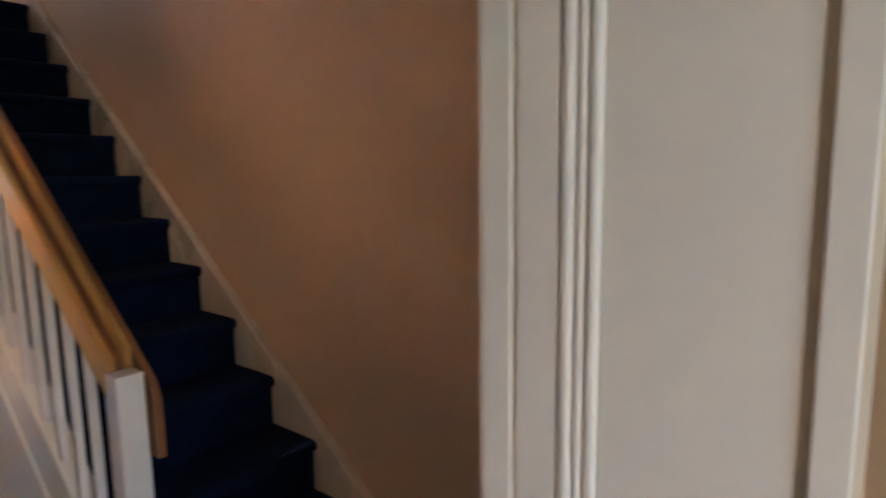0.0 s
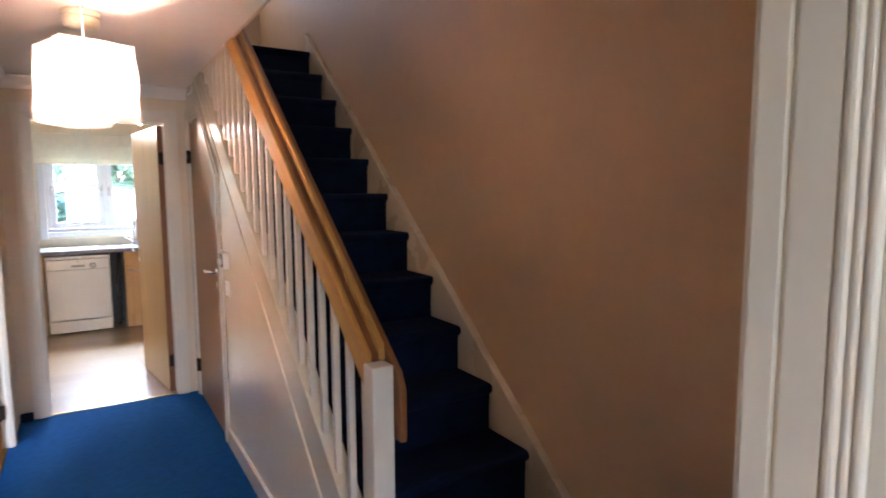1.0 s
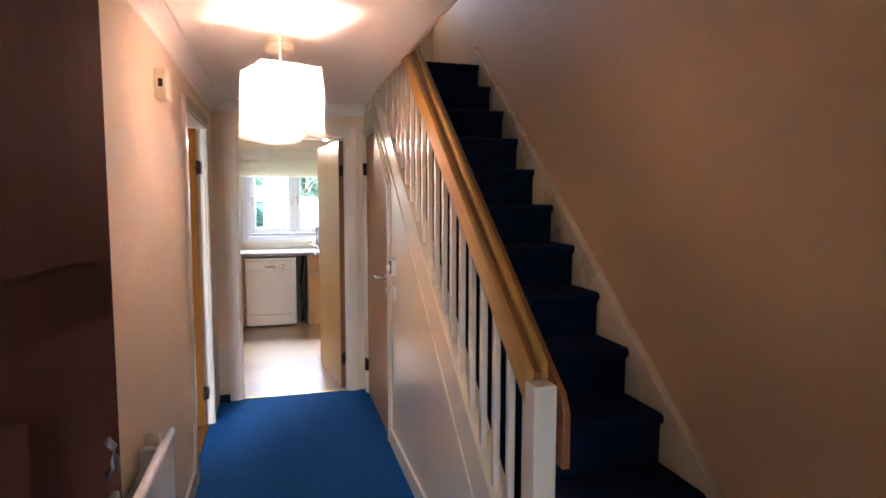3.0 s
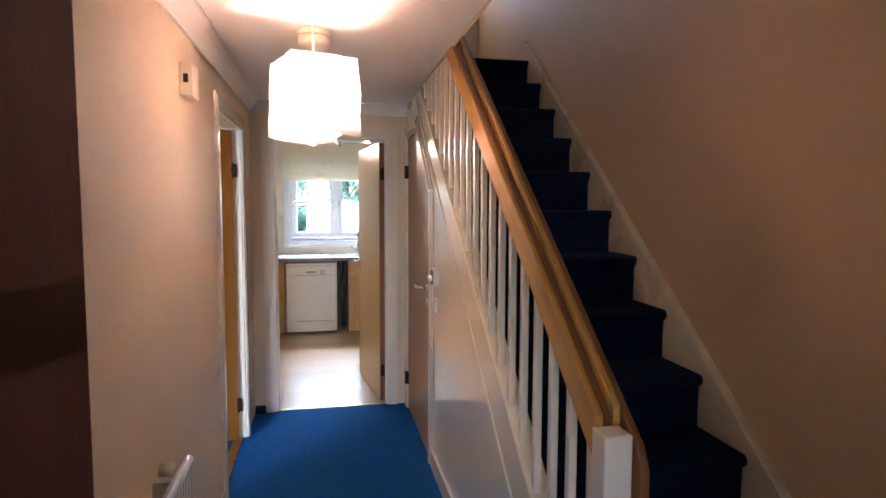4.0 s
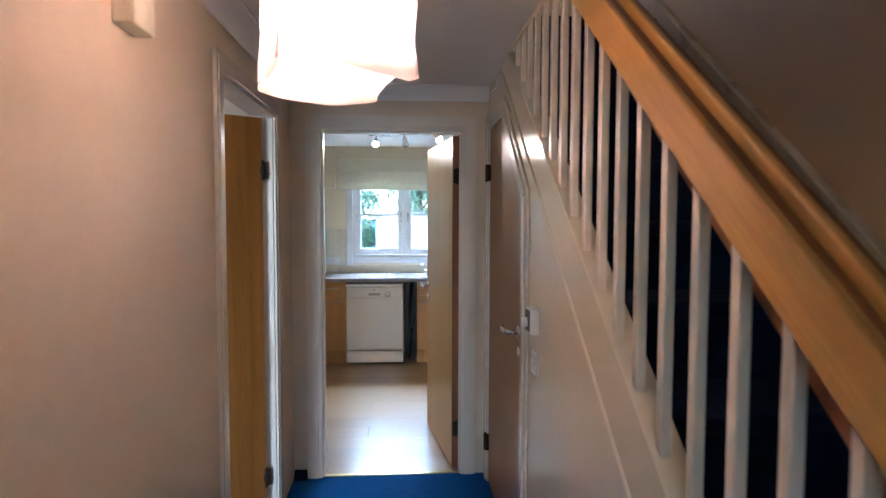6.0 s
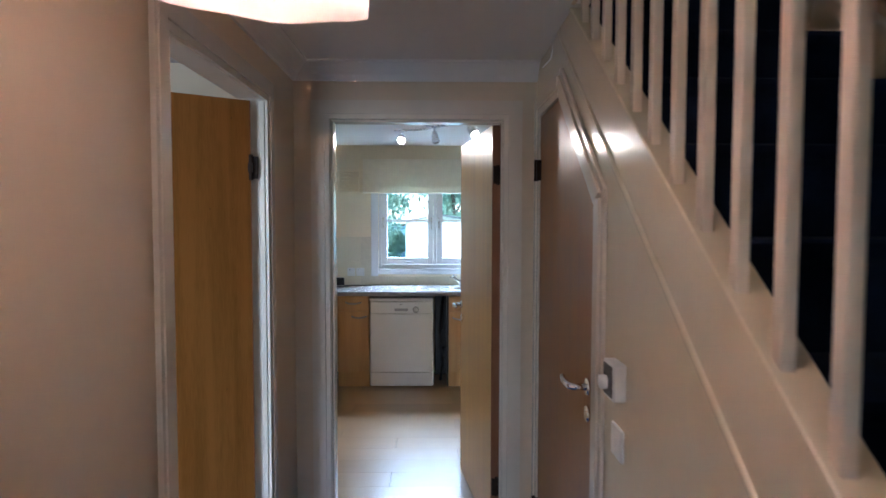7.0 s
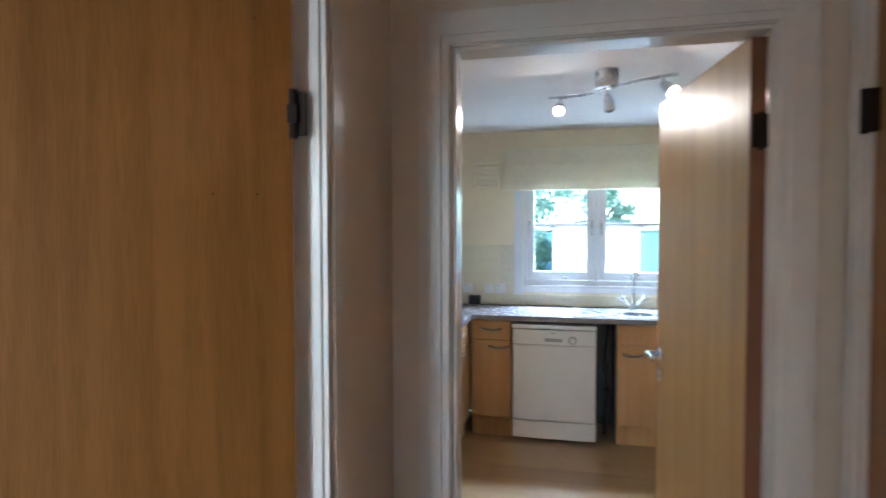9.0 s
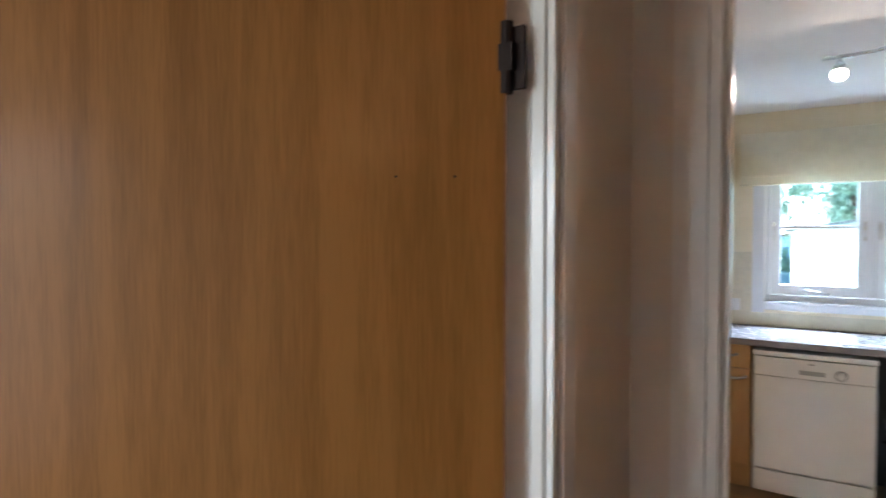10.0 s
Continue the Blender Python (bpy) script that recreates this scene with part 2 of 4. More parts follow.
def prism(bm, pts, lo, hi, axis="x"):
    """A profile pulled along one axis: pts are (y, z) for x, (x, z) for y, (x, y) for z."""
    def at(p, d):
        return {"x": (d, p[0], p[1]), "y": (p[0], d, p[1]), "z": (p[0], p[1], d)}[axis]
    a = [bm.verts.new(at(p, lo)) for p in pts]
    b = [bm.verts.new(at(p, hi)) for p in pts]
    k = len(pts)
    bm.faces.new(a[::-1])
    bm.faces.new(b)
    for i in range(k):
        bm.faces.new((a[i], a[(i + 1) % k], b[(i + 1) % k], b[i]))
    bmesh.ops.recalc_face_normals(bm, faces=bm.faces)


def rod(bm, points, r, seg=10):
    """A round bar along a line of points, with closed ends."""
    rings = []
    for i, p in enumerate(points):
        p = Vector(p)
        d = (Vector(points[min(i + 1, len(points) - 1)]) - Vector(points[max(i - 1, 0)])).normalized()
        q = d.to_track_quat("Z", "Y").to_matrix()
        rad = r[i] if isinstance(r, (list, tuple)) else r
        rings.append([bm.verts.new(p + q @ Vector((rad * math.cos(a), rad * math.sin(a), 0))) for a in (2 * math.pi * k / seg for k in range(seg))])
    for a, b in zip(rings, rings[1:]):
        for k in range(seg):
            bm.faces.new((a[k], a[(k + 1) % seg], b[(k + 1) % seg], b[k]))
    bm.faces.new(rings[0][::-1])
    bm.faces.new(rings[-1])
    return bm


TOPM = {}


def finish(name, bm, material, bevel=0.0, seg=1, smooth=False):
    if bevel:
        bmesh.ops.bevel(bm, geom=[e for e in bm.edges if len(e.link_faces) == 2 and e.calc_face_angle(0) > 0.5], offset=bevel, segments=seg, affect="EDGES", profile=0.5, clamp_overlap=True)
    me = bpy.data.meshes.new(name)
    bm.to_mesh(me)
    bm.free()
    me.materials.append(material)
    if smooth:
        for p in me.polygons:
            p.use_smooth = True
    return new(name, me)


def structure(name, bm, material, label, category, bevel=0.0):
    ob = finish(name, bm, material, bevel)
    TOPM[ob.name] = Matrix()
    return tagged(ob, label, category, kind="structure")


def thing(name, m, label, category, group="", kind=""):
    ob = new(name)
    ob.empty_display_size = 0.05
    ob.matrix_world = m
    TOPM[ob.name] = m
    return tagged(ob, label, category, group, kind)


def part(name, bm, material, parent, label="", bevel=0.0, seg=1, smooth=False, local=False):
    """One mesh under a thing or a part; built in the room's own coordinates unless local."""
    m = TOPM[parent.name]
    if not local:
        bmesh.ops.transform(bm, matrix=m.inverted(), verts=bm.verts)
    ob = finish(name, bm, material, bevel, seg, smooth)
    ob.parent = parent
    TOPM[ob.name] = m
    if label:
        ob["label"] = label
    return ob


def boxes(*items):
    bm = bmesh.new()
    for it in items:
        box(bm, *it)
    return bm

# ---- the structure ----
XL, XS, XW, YE = 0.11, 1.245, 2.08, 4.86       # hall's side wall, stair panel, stair wall, end wall
HC, KC = 2.285, 2.335                           # ceilings
RISE, GO, Z0, Y0 = 0.208, 0.2525, 0.066, 1.389  # stairs


def nose(y):
    return Z0 + RISE * (y - Y0) / GO


def bead_line(y):
    return 1.69 + 0.80 * (y - 3.64)


def string_line(y):
    return 0.667 + 0.768 * (y - 2.055)


def rail_line(y):
    return 0.99 + 0.785 * (y - 1.655)


structure("floor", boxes((0.0, 2.23, -0.9, YE + 0.03, -0.12, 0.0)), CARPET, "bright blue short-pile fitted carpet along the hall", "carpet")
structure("wall_west", boxes((0.0, XL, -0.9, 3.51, 0, HC), (0.0, XL, 3.51, 4.44, 2.045, HC), (0.0, XL, 4.44, 5.0, 0, HC)), PAINT,
          "matt magnolia painted hall wall", "wall")
structure("wall_north", boxes((-0.84, 0.25, YE, 5.0, 0, HC), (0.25, 1.118, YE, 5.0, 2.06, HC), (1.118, 2.23, YE, 5.0, 0, HC)), PAINT,
          "magnolia painted end wall round the kitchen doorway", "wall")
structure("wall_east", boxes((XW, 2.23, -0.9, 5.9, 0, 5.0)), SHADEDPAINT, "tall wall beside the stairs, its magnolia toned to tan for shade", "wall")
bm = bmesh.new()
prism(bm, [(1.63, 0), (3.81, 0), (3.81, bead_line(3.81)), (1.63, bead_line(1.63))], XS, 1.285)
prism(bm, [(3.81, 1.59), (4.36, 2.045), (4.755, 2.045), (4.755, HC - 0.001), (4.383, HC - 0.001), (3.81, bead_line(3.81))], XS, 1.285)
prism(bm, [(4.755, 0), (YE - 0.003, 0), (YE - 0.003, HC - 0.001), (4.755, HC - 0.001)], XS, 1.285)
structure("wall_under_stairs", bm, SATIN, "glossy cream painted panelling under the stairs", "wall panel")
bm = boxes((0.0, 1.225, -0.9, YE, HC, HC + 0.12), (1.225, 1.285, 4.10, YE, HC, HC + 0.12))
structure("ceiling", bm, CEIL, "white painted hall ceiling lit by the pendant", "ceiling")
structure("upper_floor_edge", boxes((1.222, 1.234, -0.9, 4.10, HC - 0.004, HC + 0.27)), PAINT, "painted edge of the upper floor beside the stairwell", "trim")
structure("upper_floor", boxes((0.0, 1.222, -0.9, 4.9, HC + 0.125, HC + 0.27), (1.285, XW, 4.46, 5.9, 2.40, 2.562)), SHADEDCARPET, "upper landing in navy carpet darkened for shade", "floor")
# The opening in the far wall is added for the landing fill lamp.
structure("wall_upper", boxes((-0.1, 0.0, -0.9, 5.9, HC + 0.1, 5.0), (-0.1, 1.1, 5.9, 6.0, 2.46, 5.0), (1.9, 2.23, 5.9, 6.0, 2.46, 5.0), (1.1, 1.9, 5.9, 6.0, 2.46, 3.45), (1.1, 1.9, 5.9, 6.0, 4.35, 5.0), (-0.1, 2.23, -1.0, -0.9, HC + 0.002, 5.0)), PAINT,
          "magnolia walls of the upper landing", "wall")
structure("ceiling_upper", boxes((-0.1, 2.23, -1.0, 6.0, 5.0, 5.1)), CEIL, "white ceiling above the stairwell", "ceiling")
# Unseen wall, added to narrow and cool the daylight reaching the front doorway.
structure("wall_south", boxes((0.0, 0.2, -1.0, -0.9, 0, HC), (0.65, 2.23, -1.0, -0.9, 0, HC), (0.2, 0.65, -1.0, -0.9, 2.0, HC)), COOLWALL,
          "added, unseen pale porch wall with an opening that limits the daylight", "wall")
structure("ceiling_entrance", boxes((1.234, XW, -0.9, 0.55, HC, HC + 0.12)), CEIL, "white entrance ceiling", "ceiling")

# kitchen shell
KW, KE, KN = -0.74, 2.23, 8.10
structure("wall_kitchen_west", boxes((KW - 0.1, KW, 5.0, KN + 0.25, 0, KC)), CREAM, "cream painted kitchen wall", "wall")
structure("wall_kitchen_east", boxes((KE, KE + 0.1, 5.0, KN + 0.25, 0, KC)), CREAM, "cream painted kitchen wall", "wall")
WX0, WX1, WZ0, WZ1 = 0.195, 1.362, 1.068, 2.02
structure("wall_kitchen_north", boxes((KW, WX0, KN, KN + 0.25, 0, KC), (WX1, KE, KN, KN + 0.25, 0, KC), (WX0, WX1, KN, KN + 0.25, 0, WZ0), (WX0, WX1, KN, KN + 0.25, WZ1, KC)), CREAM,
          "cream painted kitchen wall with a wide window", "wall")
structure("wall_kitchen_south", boxes((-0.84, 0.25, 5.0, 5.004, 0, KC), (1.118, KE, 5.0, 5.004, 0, KC), (0.25, 1.118, 5.0, 5.004, 2.06, KC)), CREAM, "cream painted kitchen side of the end wall", "wall")
structure("ceiling_kitchen", boxes((KW - 0.1, KE + 0.1, 5.0, KN + 0.25, KC, KC + 0.1)), CEIL, "white kitchen ceiling", "ceiling")
kfloor = structure("floor_kitchen", boxes((KW, KE, YE + 0.03, KN, -0.12, -0.012)), LAMINATE, "oak laminate kitchen floor laid in boards", "laminate floor")

# side room
structure("floor_side_room", boxes((-3.0, 0.0, 1.2, 5.0, -0.12, -0.004)), LAMINATE, "oak laminate floor of the side room", "floor")
structure("wall_side_room", boxes((-3.1, -3.0, 1.1, 5.0, 0, 2.4), (-3.0, -2.7, 1.1, 1.2, 0, 2.4), (-0.5, 0.0, 1.1, 1.2, 0, 2.4), (-2.7, -0.5, 1.1, 1.2, 0, 0.2), (-2.7, -0.5, 1.1, 1.2, 2.1, 2.4), (-3.0, -0.84, 5.0, 5.1, 0, 2.4)), COOLWALL, "white painted walls of the side room in daylight", "wall")
structure("ceiling_side_room", boxes((-3.0, 0.0, 1.2, 5.0, 2.30, 2.36)), COOLWALL, "white ceiling of the side room", "ceiling")

# cove along the hall ceiling
bm = bmesh.new()
C = 0.080
cove = [(0.0, 0.0), (0.0, -C), (0.012, -C), (0.025, -0.055), (0.05, -0.028), (C - 0.01, -0.012), (C, -0.010), (C, 0.0)]
prism(bm, [(XL + a, HC + b) for a, b in cove], -0.9, YE, "y")
prism(bm, [(YE - a, HC + b) for a, b in cove], XL, XS, "x")
structure("trim_cove", bm, CEIL, "white plaster cove between hall walls and ceiling", "coving")

# skirtings
def skirting(name, items, label="white gloss painted skirting board"):
    return structure(name, boxes(*items), GLOSS, label, "skirting board", 0.004)


skirting("baseboard_1", [(XL, XL + 0.016, 0.80, 3.44, 0, 0.10)])
skirting("baseboard_2", [(XS - 0.016, XS, 1.63, 3.735, 0, 0.10)])
bm = bmesh.new()
prism(bm, [(YE - 0.045, 0.0), (YE - 0.012, 0.05), (YE - 0.002, 0.055), (YE - 0.002, 0.0)], XL + 0.003, 0.188)
structure("carpet_upstand", bm, SHADEDCARPET, "dark carpet turned up against the end wall", "carpet edge", 0.008)


def architrave(name, axis, plane, out, a0, a1, top, w=0.085, t=0.018, group=None, material=GLOSS):
    """A moulded surround: two legs and a head of three stepped strips. out: +1 or -1, towards the room."""
    bm = bmesh.new()
    steps = ((0.0, 0.022, 0.6), (0.022, w - 0.016, 1.0), (w - 0.016, w, 0.75))
    for lo, hi, k in steps:
        d = sorted((plane, plane + out * t * k))
        for side in (-1, 1):
            edge = a0 if side < 0 else a1
            s = sorted((edge + side * lo, edge + side * hi))
            if axis == "x":
                box(bm, d[0], d[1], s[0], s[1], 0, top + (hi if k else 0))
            else:
                box(bm, s[0], s[1], d[0], d[1], 0, top + hi)
        if axis == "x":
            box(bm, d[0], d[1], a0 - lo, a1 + lo, top + lo, top + hi)
        else:
            box(bm, a0 - lo, a1 + lo, d[0], d[1], top + lo, top + hi)
    return structure(name, bm, material, "white gloss painted door surround", "door surround", 0.003)


architrave("trim_kitchen_door", "y", YE, -1, 0.276, 1.090, 2.032)
architrave("trim_side_door", "x", XL, 1, 3.570, 4.397, 2.018, 0.082)
# linings with stops
def lining(name, label, at, items):
    d = thing(name, pose(*at), label, "door lining", kind="structure")
    for kind, b in items:
        part(kind, boxes(b), GLOSS, d, bevel=0.002)


lining("door_lining_kitchen", "white gloss painted lining of the kitchen doorway", (0.68, 4.93, 0),
       (("jamb", (0.251, 0.281, YE + 0.001, 5.003, 0, 2.06)), ("jamb", (1.086, 1.117, YE + 0.001, 5.003, 0, 2.06)), ("head", (0.281, 1.086, YE + 0.001, 5.003, 2.030, 2.06)),
        ("stop", (0.281, 0.291, 4.875, 4.905, 0, 2.030)), ("stop", (1.080, 1.086, 4.875, 4.905, 0, 2.030)), ("stop", (0.291, 1.080, 4.875, 4.905, 2.020, 2.030))))
lining("door_lining_side", "white gloss painted lining of the side doorway in daylight", (0.05, 4.0, 0),
       (("jamb", (0.0, XL - 0.001, 3.511, 3.562, 0, 2.044)), ("jamb", (0.0, XL - 0.001, 4.406, 4.439, 0, 2.044)), ("head", (0.0, XL - 0.001, 3.562, 4.406, 2.028, 2.044)),
        ("stop", (0.088, XL - 0.001, 4.392, 4.406, 0, 2.028)), ("stop", (0.060, XL - 0.001, 3.562, 3.574, 0, 2.028)), ("stop", (0.088, XL - 0.001, 3.574, 4.392, 2.016, 2.028))))
structure("threshold_strip", boxes((0.281, 1.086, YE + 0.002, YE + 0.028, 0.0, 0.005)), BRASS, "thin brass strip where carpet meets laminate", "threshold", 0.002)
structure("threshold_strip_side", boxes((0.03, 0.085, 3.575, 4.391, 0.0, 0.006)), BRASS, "thin brass strip in the side doorway", "threshold", 0.002)


# ---- doors ----
def lever_handle(parent, m, side=1, label="polished chrome lever handle"):
    """A lever on a round rose, with a lock cover below; local frame: z up, lever along +x, standing out along -y."""
    bm = bmesh.new()
    rod(bm, [(0, 0, 0), (0, -0.008, 0)], 0.026, 20)
    rod(bm, [(0, -0.006, 0), (0, -0.045, 0), (0.012 * side, -0.056, 0), (0.03 * side, -0.058, 0), (0.09 * side, -0.058, -0.002), (0.115 * side, -0.055, 0.004)], [0.011, 0.011, 0.0115, 0.011, 0.010, 0.009], 12)
    bmesh.ops.transform(bm, matrix=m, verts=bm.verts)
    h = part("door_handle", bm, CHROME, parent, label, smooth=True, local=True)
    bm = bmesh.new()
    rod(bm, [(0, 0, -0.085), (0, -0.007, -0.085)], 0.025, 20)
    bmesh.ops.transform(bm, matrix=m, verts=bm.verts)
    part("lock_cover", bm, CHROME, parent, "chrome keyhole cover", smooth=True, local=True)
    return h


def hinge(parent, m):
    bm = bmesh.new()
    box(bm, -0.024, 0.024, -0.004, 0.004, -0.042, 0.042)
    rod(bm, [(0, -0.008, -0.048), (0, -0.008, 0.048)], 0.009, 10)
    box(bm, -0.011, 0.011, -0.016, 0.0, -0.018, 0.018)
    bmesh.ops.transform(bm, matrix=m, verts=bm.verts)
    part("hinge", bm, BRONZE, parent, "dark bronze hinge", local=True)


def flush_door(name, m, width, height, material, label, handle_sides, lever_way, hinge_spec, lipping=EDGE):
    """A flush leaf in its own frame: hinge line at the origin, leaf along +x, thickness along +y."""
    d = thing(name, m, label, "door", kind="structure")
    part("leaf", boxes((0.003, width - 0.003, 0.001, 0.039, 0.008, height)), material, d, bevel=0.001, local=True)
    part("lipping", boxes((0.0, 0.003, 0, 0.04, 0.008, height), (width - 0.003, width, 0, 0.04, 0.008, height)), lipping, d, "dark edge lipping of the door", local=True)
    for s in handle_sides:
        at = pose(width - 0.055, 0.0 if s < 0 else 0.04, 1.05, 0, 0, 0 if s < 0 else 180)
        lever_handle(d, at, (-1 if s < 0 else 1))
    for z in (0.25, 1.78):
        hinge(d, pose(*hinge_spec(z)))
    return d


# kitchen door, swung into the kitchen: leaf's pale face towards the room's middle
a = math.degrees(math.atan2(0.84, -0.12))
flush_door("door_1", pose(1.044, 4.925, 0, 0, 0, a) @ pose(0, -0.04, 0), 0.80, 2.017, PALEOAK, "open pale oak veneered flush kitchen door with chrome lever", (1, -1), 1,
           lambda z: (-0.004, 0.012, z, 0, 0, 90))
# side room door, swung into that room
flush_door("door_2", pose(0.045, 4.398, 0, 0, 0, 180 + 31), 0.83, 2.012, OAK, "half open oak veneered flush door to the side room", (1,), 1,
           lambda z: (-0.004, 0.030, z - 0.02, 0, 0, 149))

# small nail marks on the side door's face
side = bpy.data.objects["door_2"]
for x, z in ((0.07, 1.94), (0.31, 1.95), (0.07, 1.60), (0.15, 1.60), (0.10, 0.92), (0.34, 0.94)):
    bm = bmesh.new()
    rod(bm, [(x, 0.0388, z), (x, 0.0396, z)], 0.002, 8)
    part("nail_mark", bm, BRONZE, side, "tiny dark nail mark", local=True)

# door under the stairs, with its corner cut to the slope
d = thing("door_3", pose(XS, 4.735, 0), "closed oak veneered cupboard door cut to the slope of the stairs", "door", kind="structure")
bm = bmesh.new()
prism(bm, [(3.845, 0.01), (4.735, 0.01), (4.735, 2.022), (4.352, 2.022), (3.845, 1.60)], XS - 0.004, XS + 0.036)
part("leaf", bm, LITOAK, d, bevel=0.0015)
lever_handle(d, pose(-0.004, 3.895 - 4.735, 1.045, 0, 0, -90), -1)
for z in (0.24, 1.785):
    bm = bmesh.new()
    box(bm, XS - 0.024, XS - 0.003, 4.715, 4.760, z - 0.045, z + 0.045)
    rod(bm, [(XS - 0.024, 4.74, z - 0.048), (XS - 0.024, 4.74, z + 0.048)], 0.008, 10)
    part("hinge", bm, BRONZE, d, "dark bronze hinge")
bm = bmesh.new()
for lo, hi, t in ((0.0, 0.03, 0.013), (0.03, 0.075, 0.020), (0.075, 0.10, 0.012)):
    x0, x1 = XS - t, XS
    y_in, y_hi = 3.84, 4.74
    box(bm, x0, x1, y_in - hi, y_in - lo, 0, 1.603 + lo * 0.6)
    prism(bm, [(y_in - lo, 1.603 + lo * 0.45), (y_in - hi, 1.603 + hi * 0.45), (4.352 - hi * 0.4, 2.028 + hi), (4.352 - lo * 0.4, 2.028 + lo)], x0, x1)
    box(bm, x0, x1, 4.352 - lo * 0.4, y_hi + lo, 2.028 + lo, 2.028 + hi)
    box(bm, x0, x1, y_hi + lo, y_hi + hi, 0, 2.028 + hi)
structure("trim_under_stairs_door", bm, GLOSS, "white gloss surround of the cupboard door following the stair slope", "door surround", 0.002)

# dark front door leaf resting open near the radiator
ang = math.degrees(math.atan2(1.45 - 0.65, 0.228 - 0.118))
fd = thing("door_4", pose(0.118, 0.65, 0, 0, 0, ang), "open dark mahogany-stained panelled front door", "door", kind="structure")
W, H, T = 0.808, 2.04, 0.044
rails = [(0, W, 0.01, 0.22), (0, W, 0.74, 0.86), (0, W, 1.33, 1.44), (0, W, 1.73, H), (0, 0.13, 0.22, 1.73), (0.36, W, 0.22, 1.73)]
part("frame", boxes(*[(x0, x1, -T, 0, z0, z1) for x0, x1, z0, z1 in rails]), MAHOGANY, fd, bevel=0.003, local=True)
for z0, z1 in ((0.22, 0.74), (0.86, 1.33), (1.44, 1.73)):
    bm = boxes((0.13, 0.36, -T + 0.012, -0.012, z0, z1), (0.16, 0.33, -T + 0.004, -0.004, z0 + 0.05, z1 - 0.05))
    part("panel", bm, MAHOGANY, fd, bevel=0.006, local=True)
bm = bmesh.new()
rod(bm, [(W - 0.062, -T - 0.001, 1.105), (W - 0.062, -T - 0.014, 1.09), (W - 0.062, -T - 0.017, 1.07), (W - 0.062, -T - 0.014, 1.05), (W - 0.062, -T - 0.001, 1.035)], [0.008, 0.008, 0.007, 0.008, 0.008], 10)
part("door_handle", bm, DARKCHROME, fd, "curved chrome pull handle", smooth=True, local=True)
bm = bmesh.new()
rod(bm, [(W - 0.06, -T, 0.985), (W - 0.06, -T - 0.014, 0.985)], 0.018, 14)
part("lock_knob", bm, DARKCHROME, fd, "round chrome lock knob", smooth=True, local=True)
cage = part("letter_cage", boxes((0.08, W - 0.40, -T - 0.055, -T, 0.78, 1.265)), MAHOGANY, fd, "dark stained letter box cover on the door", bevel=0.006, seg=2, local=True)
for z in (1.035, 1.125):
    bm = bmesh.new()
    rod(bm, [(W - 0.435, -T - 0.055, z), (W - 0.435, -T - 0.064, z)], [0.009, 0.006], 10)
    part("bolt_head", bm, DARKCHROME, cage, "small chrome bolt head", smooth=True, local=True)

# front doorway: the end of the entrance wall, with its moulded lining towards the opening
YA = DOORY
structure("wall_entrance", boxes((DOORX + 0.012, XW, 0.182, YA - 0.006, 0, HC - 0.001), (XL, DOORX + 0.012, 0.182, YA - 0.006, 2.13, HC - 0.001)), PAINT, "magnolia entrance wall round the front doorway", "wall")
bm = bmesh.new()
for y0, y1, t in ((0.4065, YA, 0.003), (0.385, 0.406, 0.0), (0.379, 0.385, 0.007), (0.350, 0.379, 0.002)):
    box(bm, DOORX + t, DOORX + 0.012, y0, y1, 0, 2.128)
structure("trim_entrance_frame", bm, GLOSS, "white gloss painted lining of the front doorway", "door frame", 0.0015)
bm = bmesh.new()
for y, r in ((0.344, 0.006), (0.335, 0.0045), (0.3265, 0.005)):
    rod(bm, [(DOORX + 0.006, y, 0.0), (DOORX + 0.006, y, 2.128)], r, 14)
structure("trim_entrance_moulding", bm, GLOSS, "white gloss reeded moulding along the front doorway", "moulding")
d = thing("door_5", pose(DOORX, 0.25, 0), "white painted flat panel beside the front doorway", "door panel", kind="structure")
part("panel", boxes((DOORX + 0.006, DOORX + 0.012, 0.2115, 0.3215, 0.0, 2.128)), GLOSS, d, bevel=0.001)
part("stile", boxes((DOORX + 0.001, DOORX + 0.012, 0.186, 0.2055, 0.0, 2.128)), GLOSS, d, bevel=0.0015)

# ---- staircase ----
st = thing("staircase", pose(1.69, 1.69, 0), "straight flight of stairs in navy carpet darkened for shade, with pine rail and white balusters", "stairs", kind="structure")
for k in range(1, 13):
    y, z = Y0 + GO * k, Z0 + RISE * k
    zb = z - RISE if k > 1 else 0.0
    bm = bmesh.new()
    prism(bm, [(y + 0.026, zb), (y + 0.024, z - 0.05), (y + 0.004, z - 0.034), (y, z - 0.02), (y + 0.005, z - 0.006), (y + 0.018, z), (y + GO + 0.03, z), (y + GO + 0.03, zb)], 1.286, 2.050)
    part("step", bm, SHADEDCARPET, st)
bm = bmesh.new()
prism(bm, [(1.60, 0), (1.60, nose(1.60) + 0.05), (4.48, nose(4.48) + 0.05), (4.52, nose(4.46) + 0.02), (4.52, 2.3), (2.2, 0)], 2.050, XW)
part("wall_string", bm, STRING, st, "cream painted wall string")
bm = bmesh.new()
prism(bm, [(1.60, nose(1.60) + 0.046), (1.60, nose(1.60) + 0.075), (4.52, nose(4.52) + 0.075), (4.52, nose(4.52) + 0.046)], 2.042, XW)
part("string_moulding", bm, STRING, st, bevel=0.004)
bm = bmesh.new()
prism(bm, [(1.61, bead_line(1.61)), (4.36, bead_line(4.36)), (4.36, string_line(4.36)), (1.61, string_line(1.61))], 1.236, 1.286)
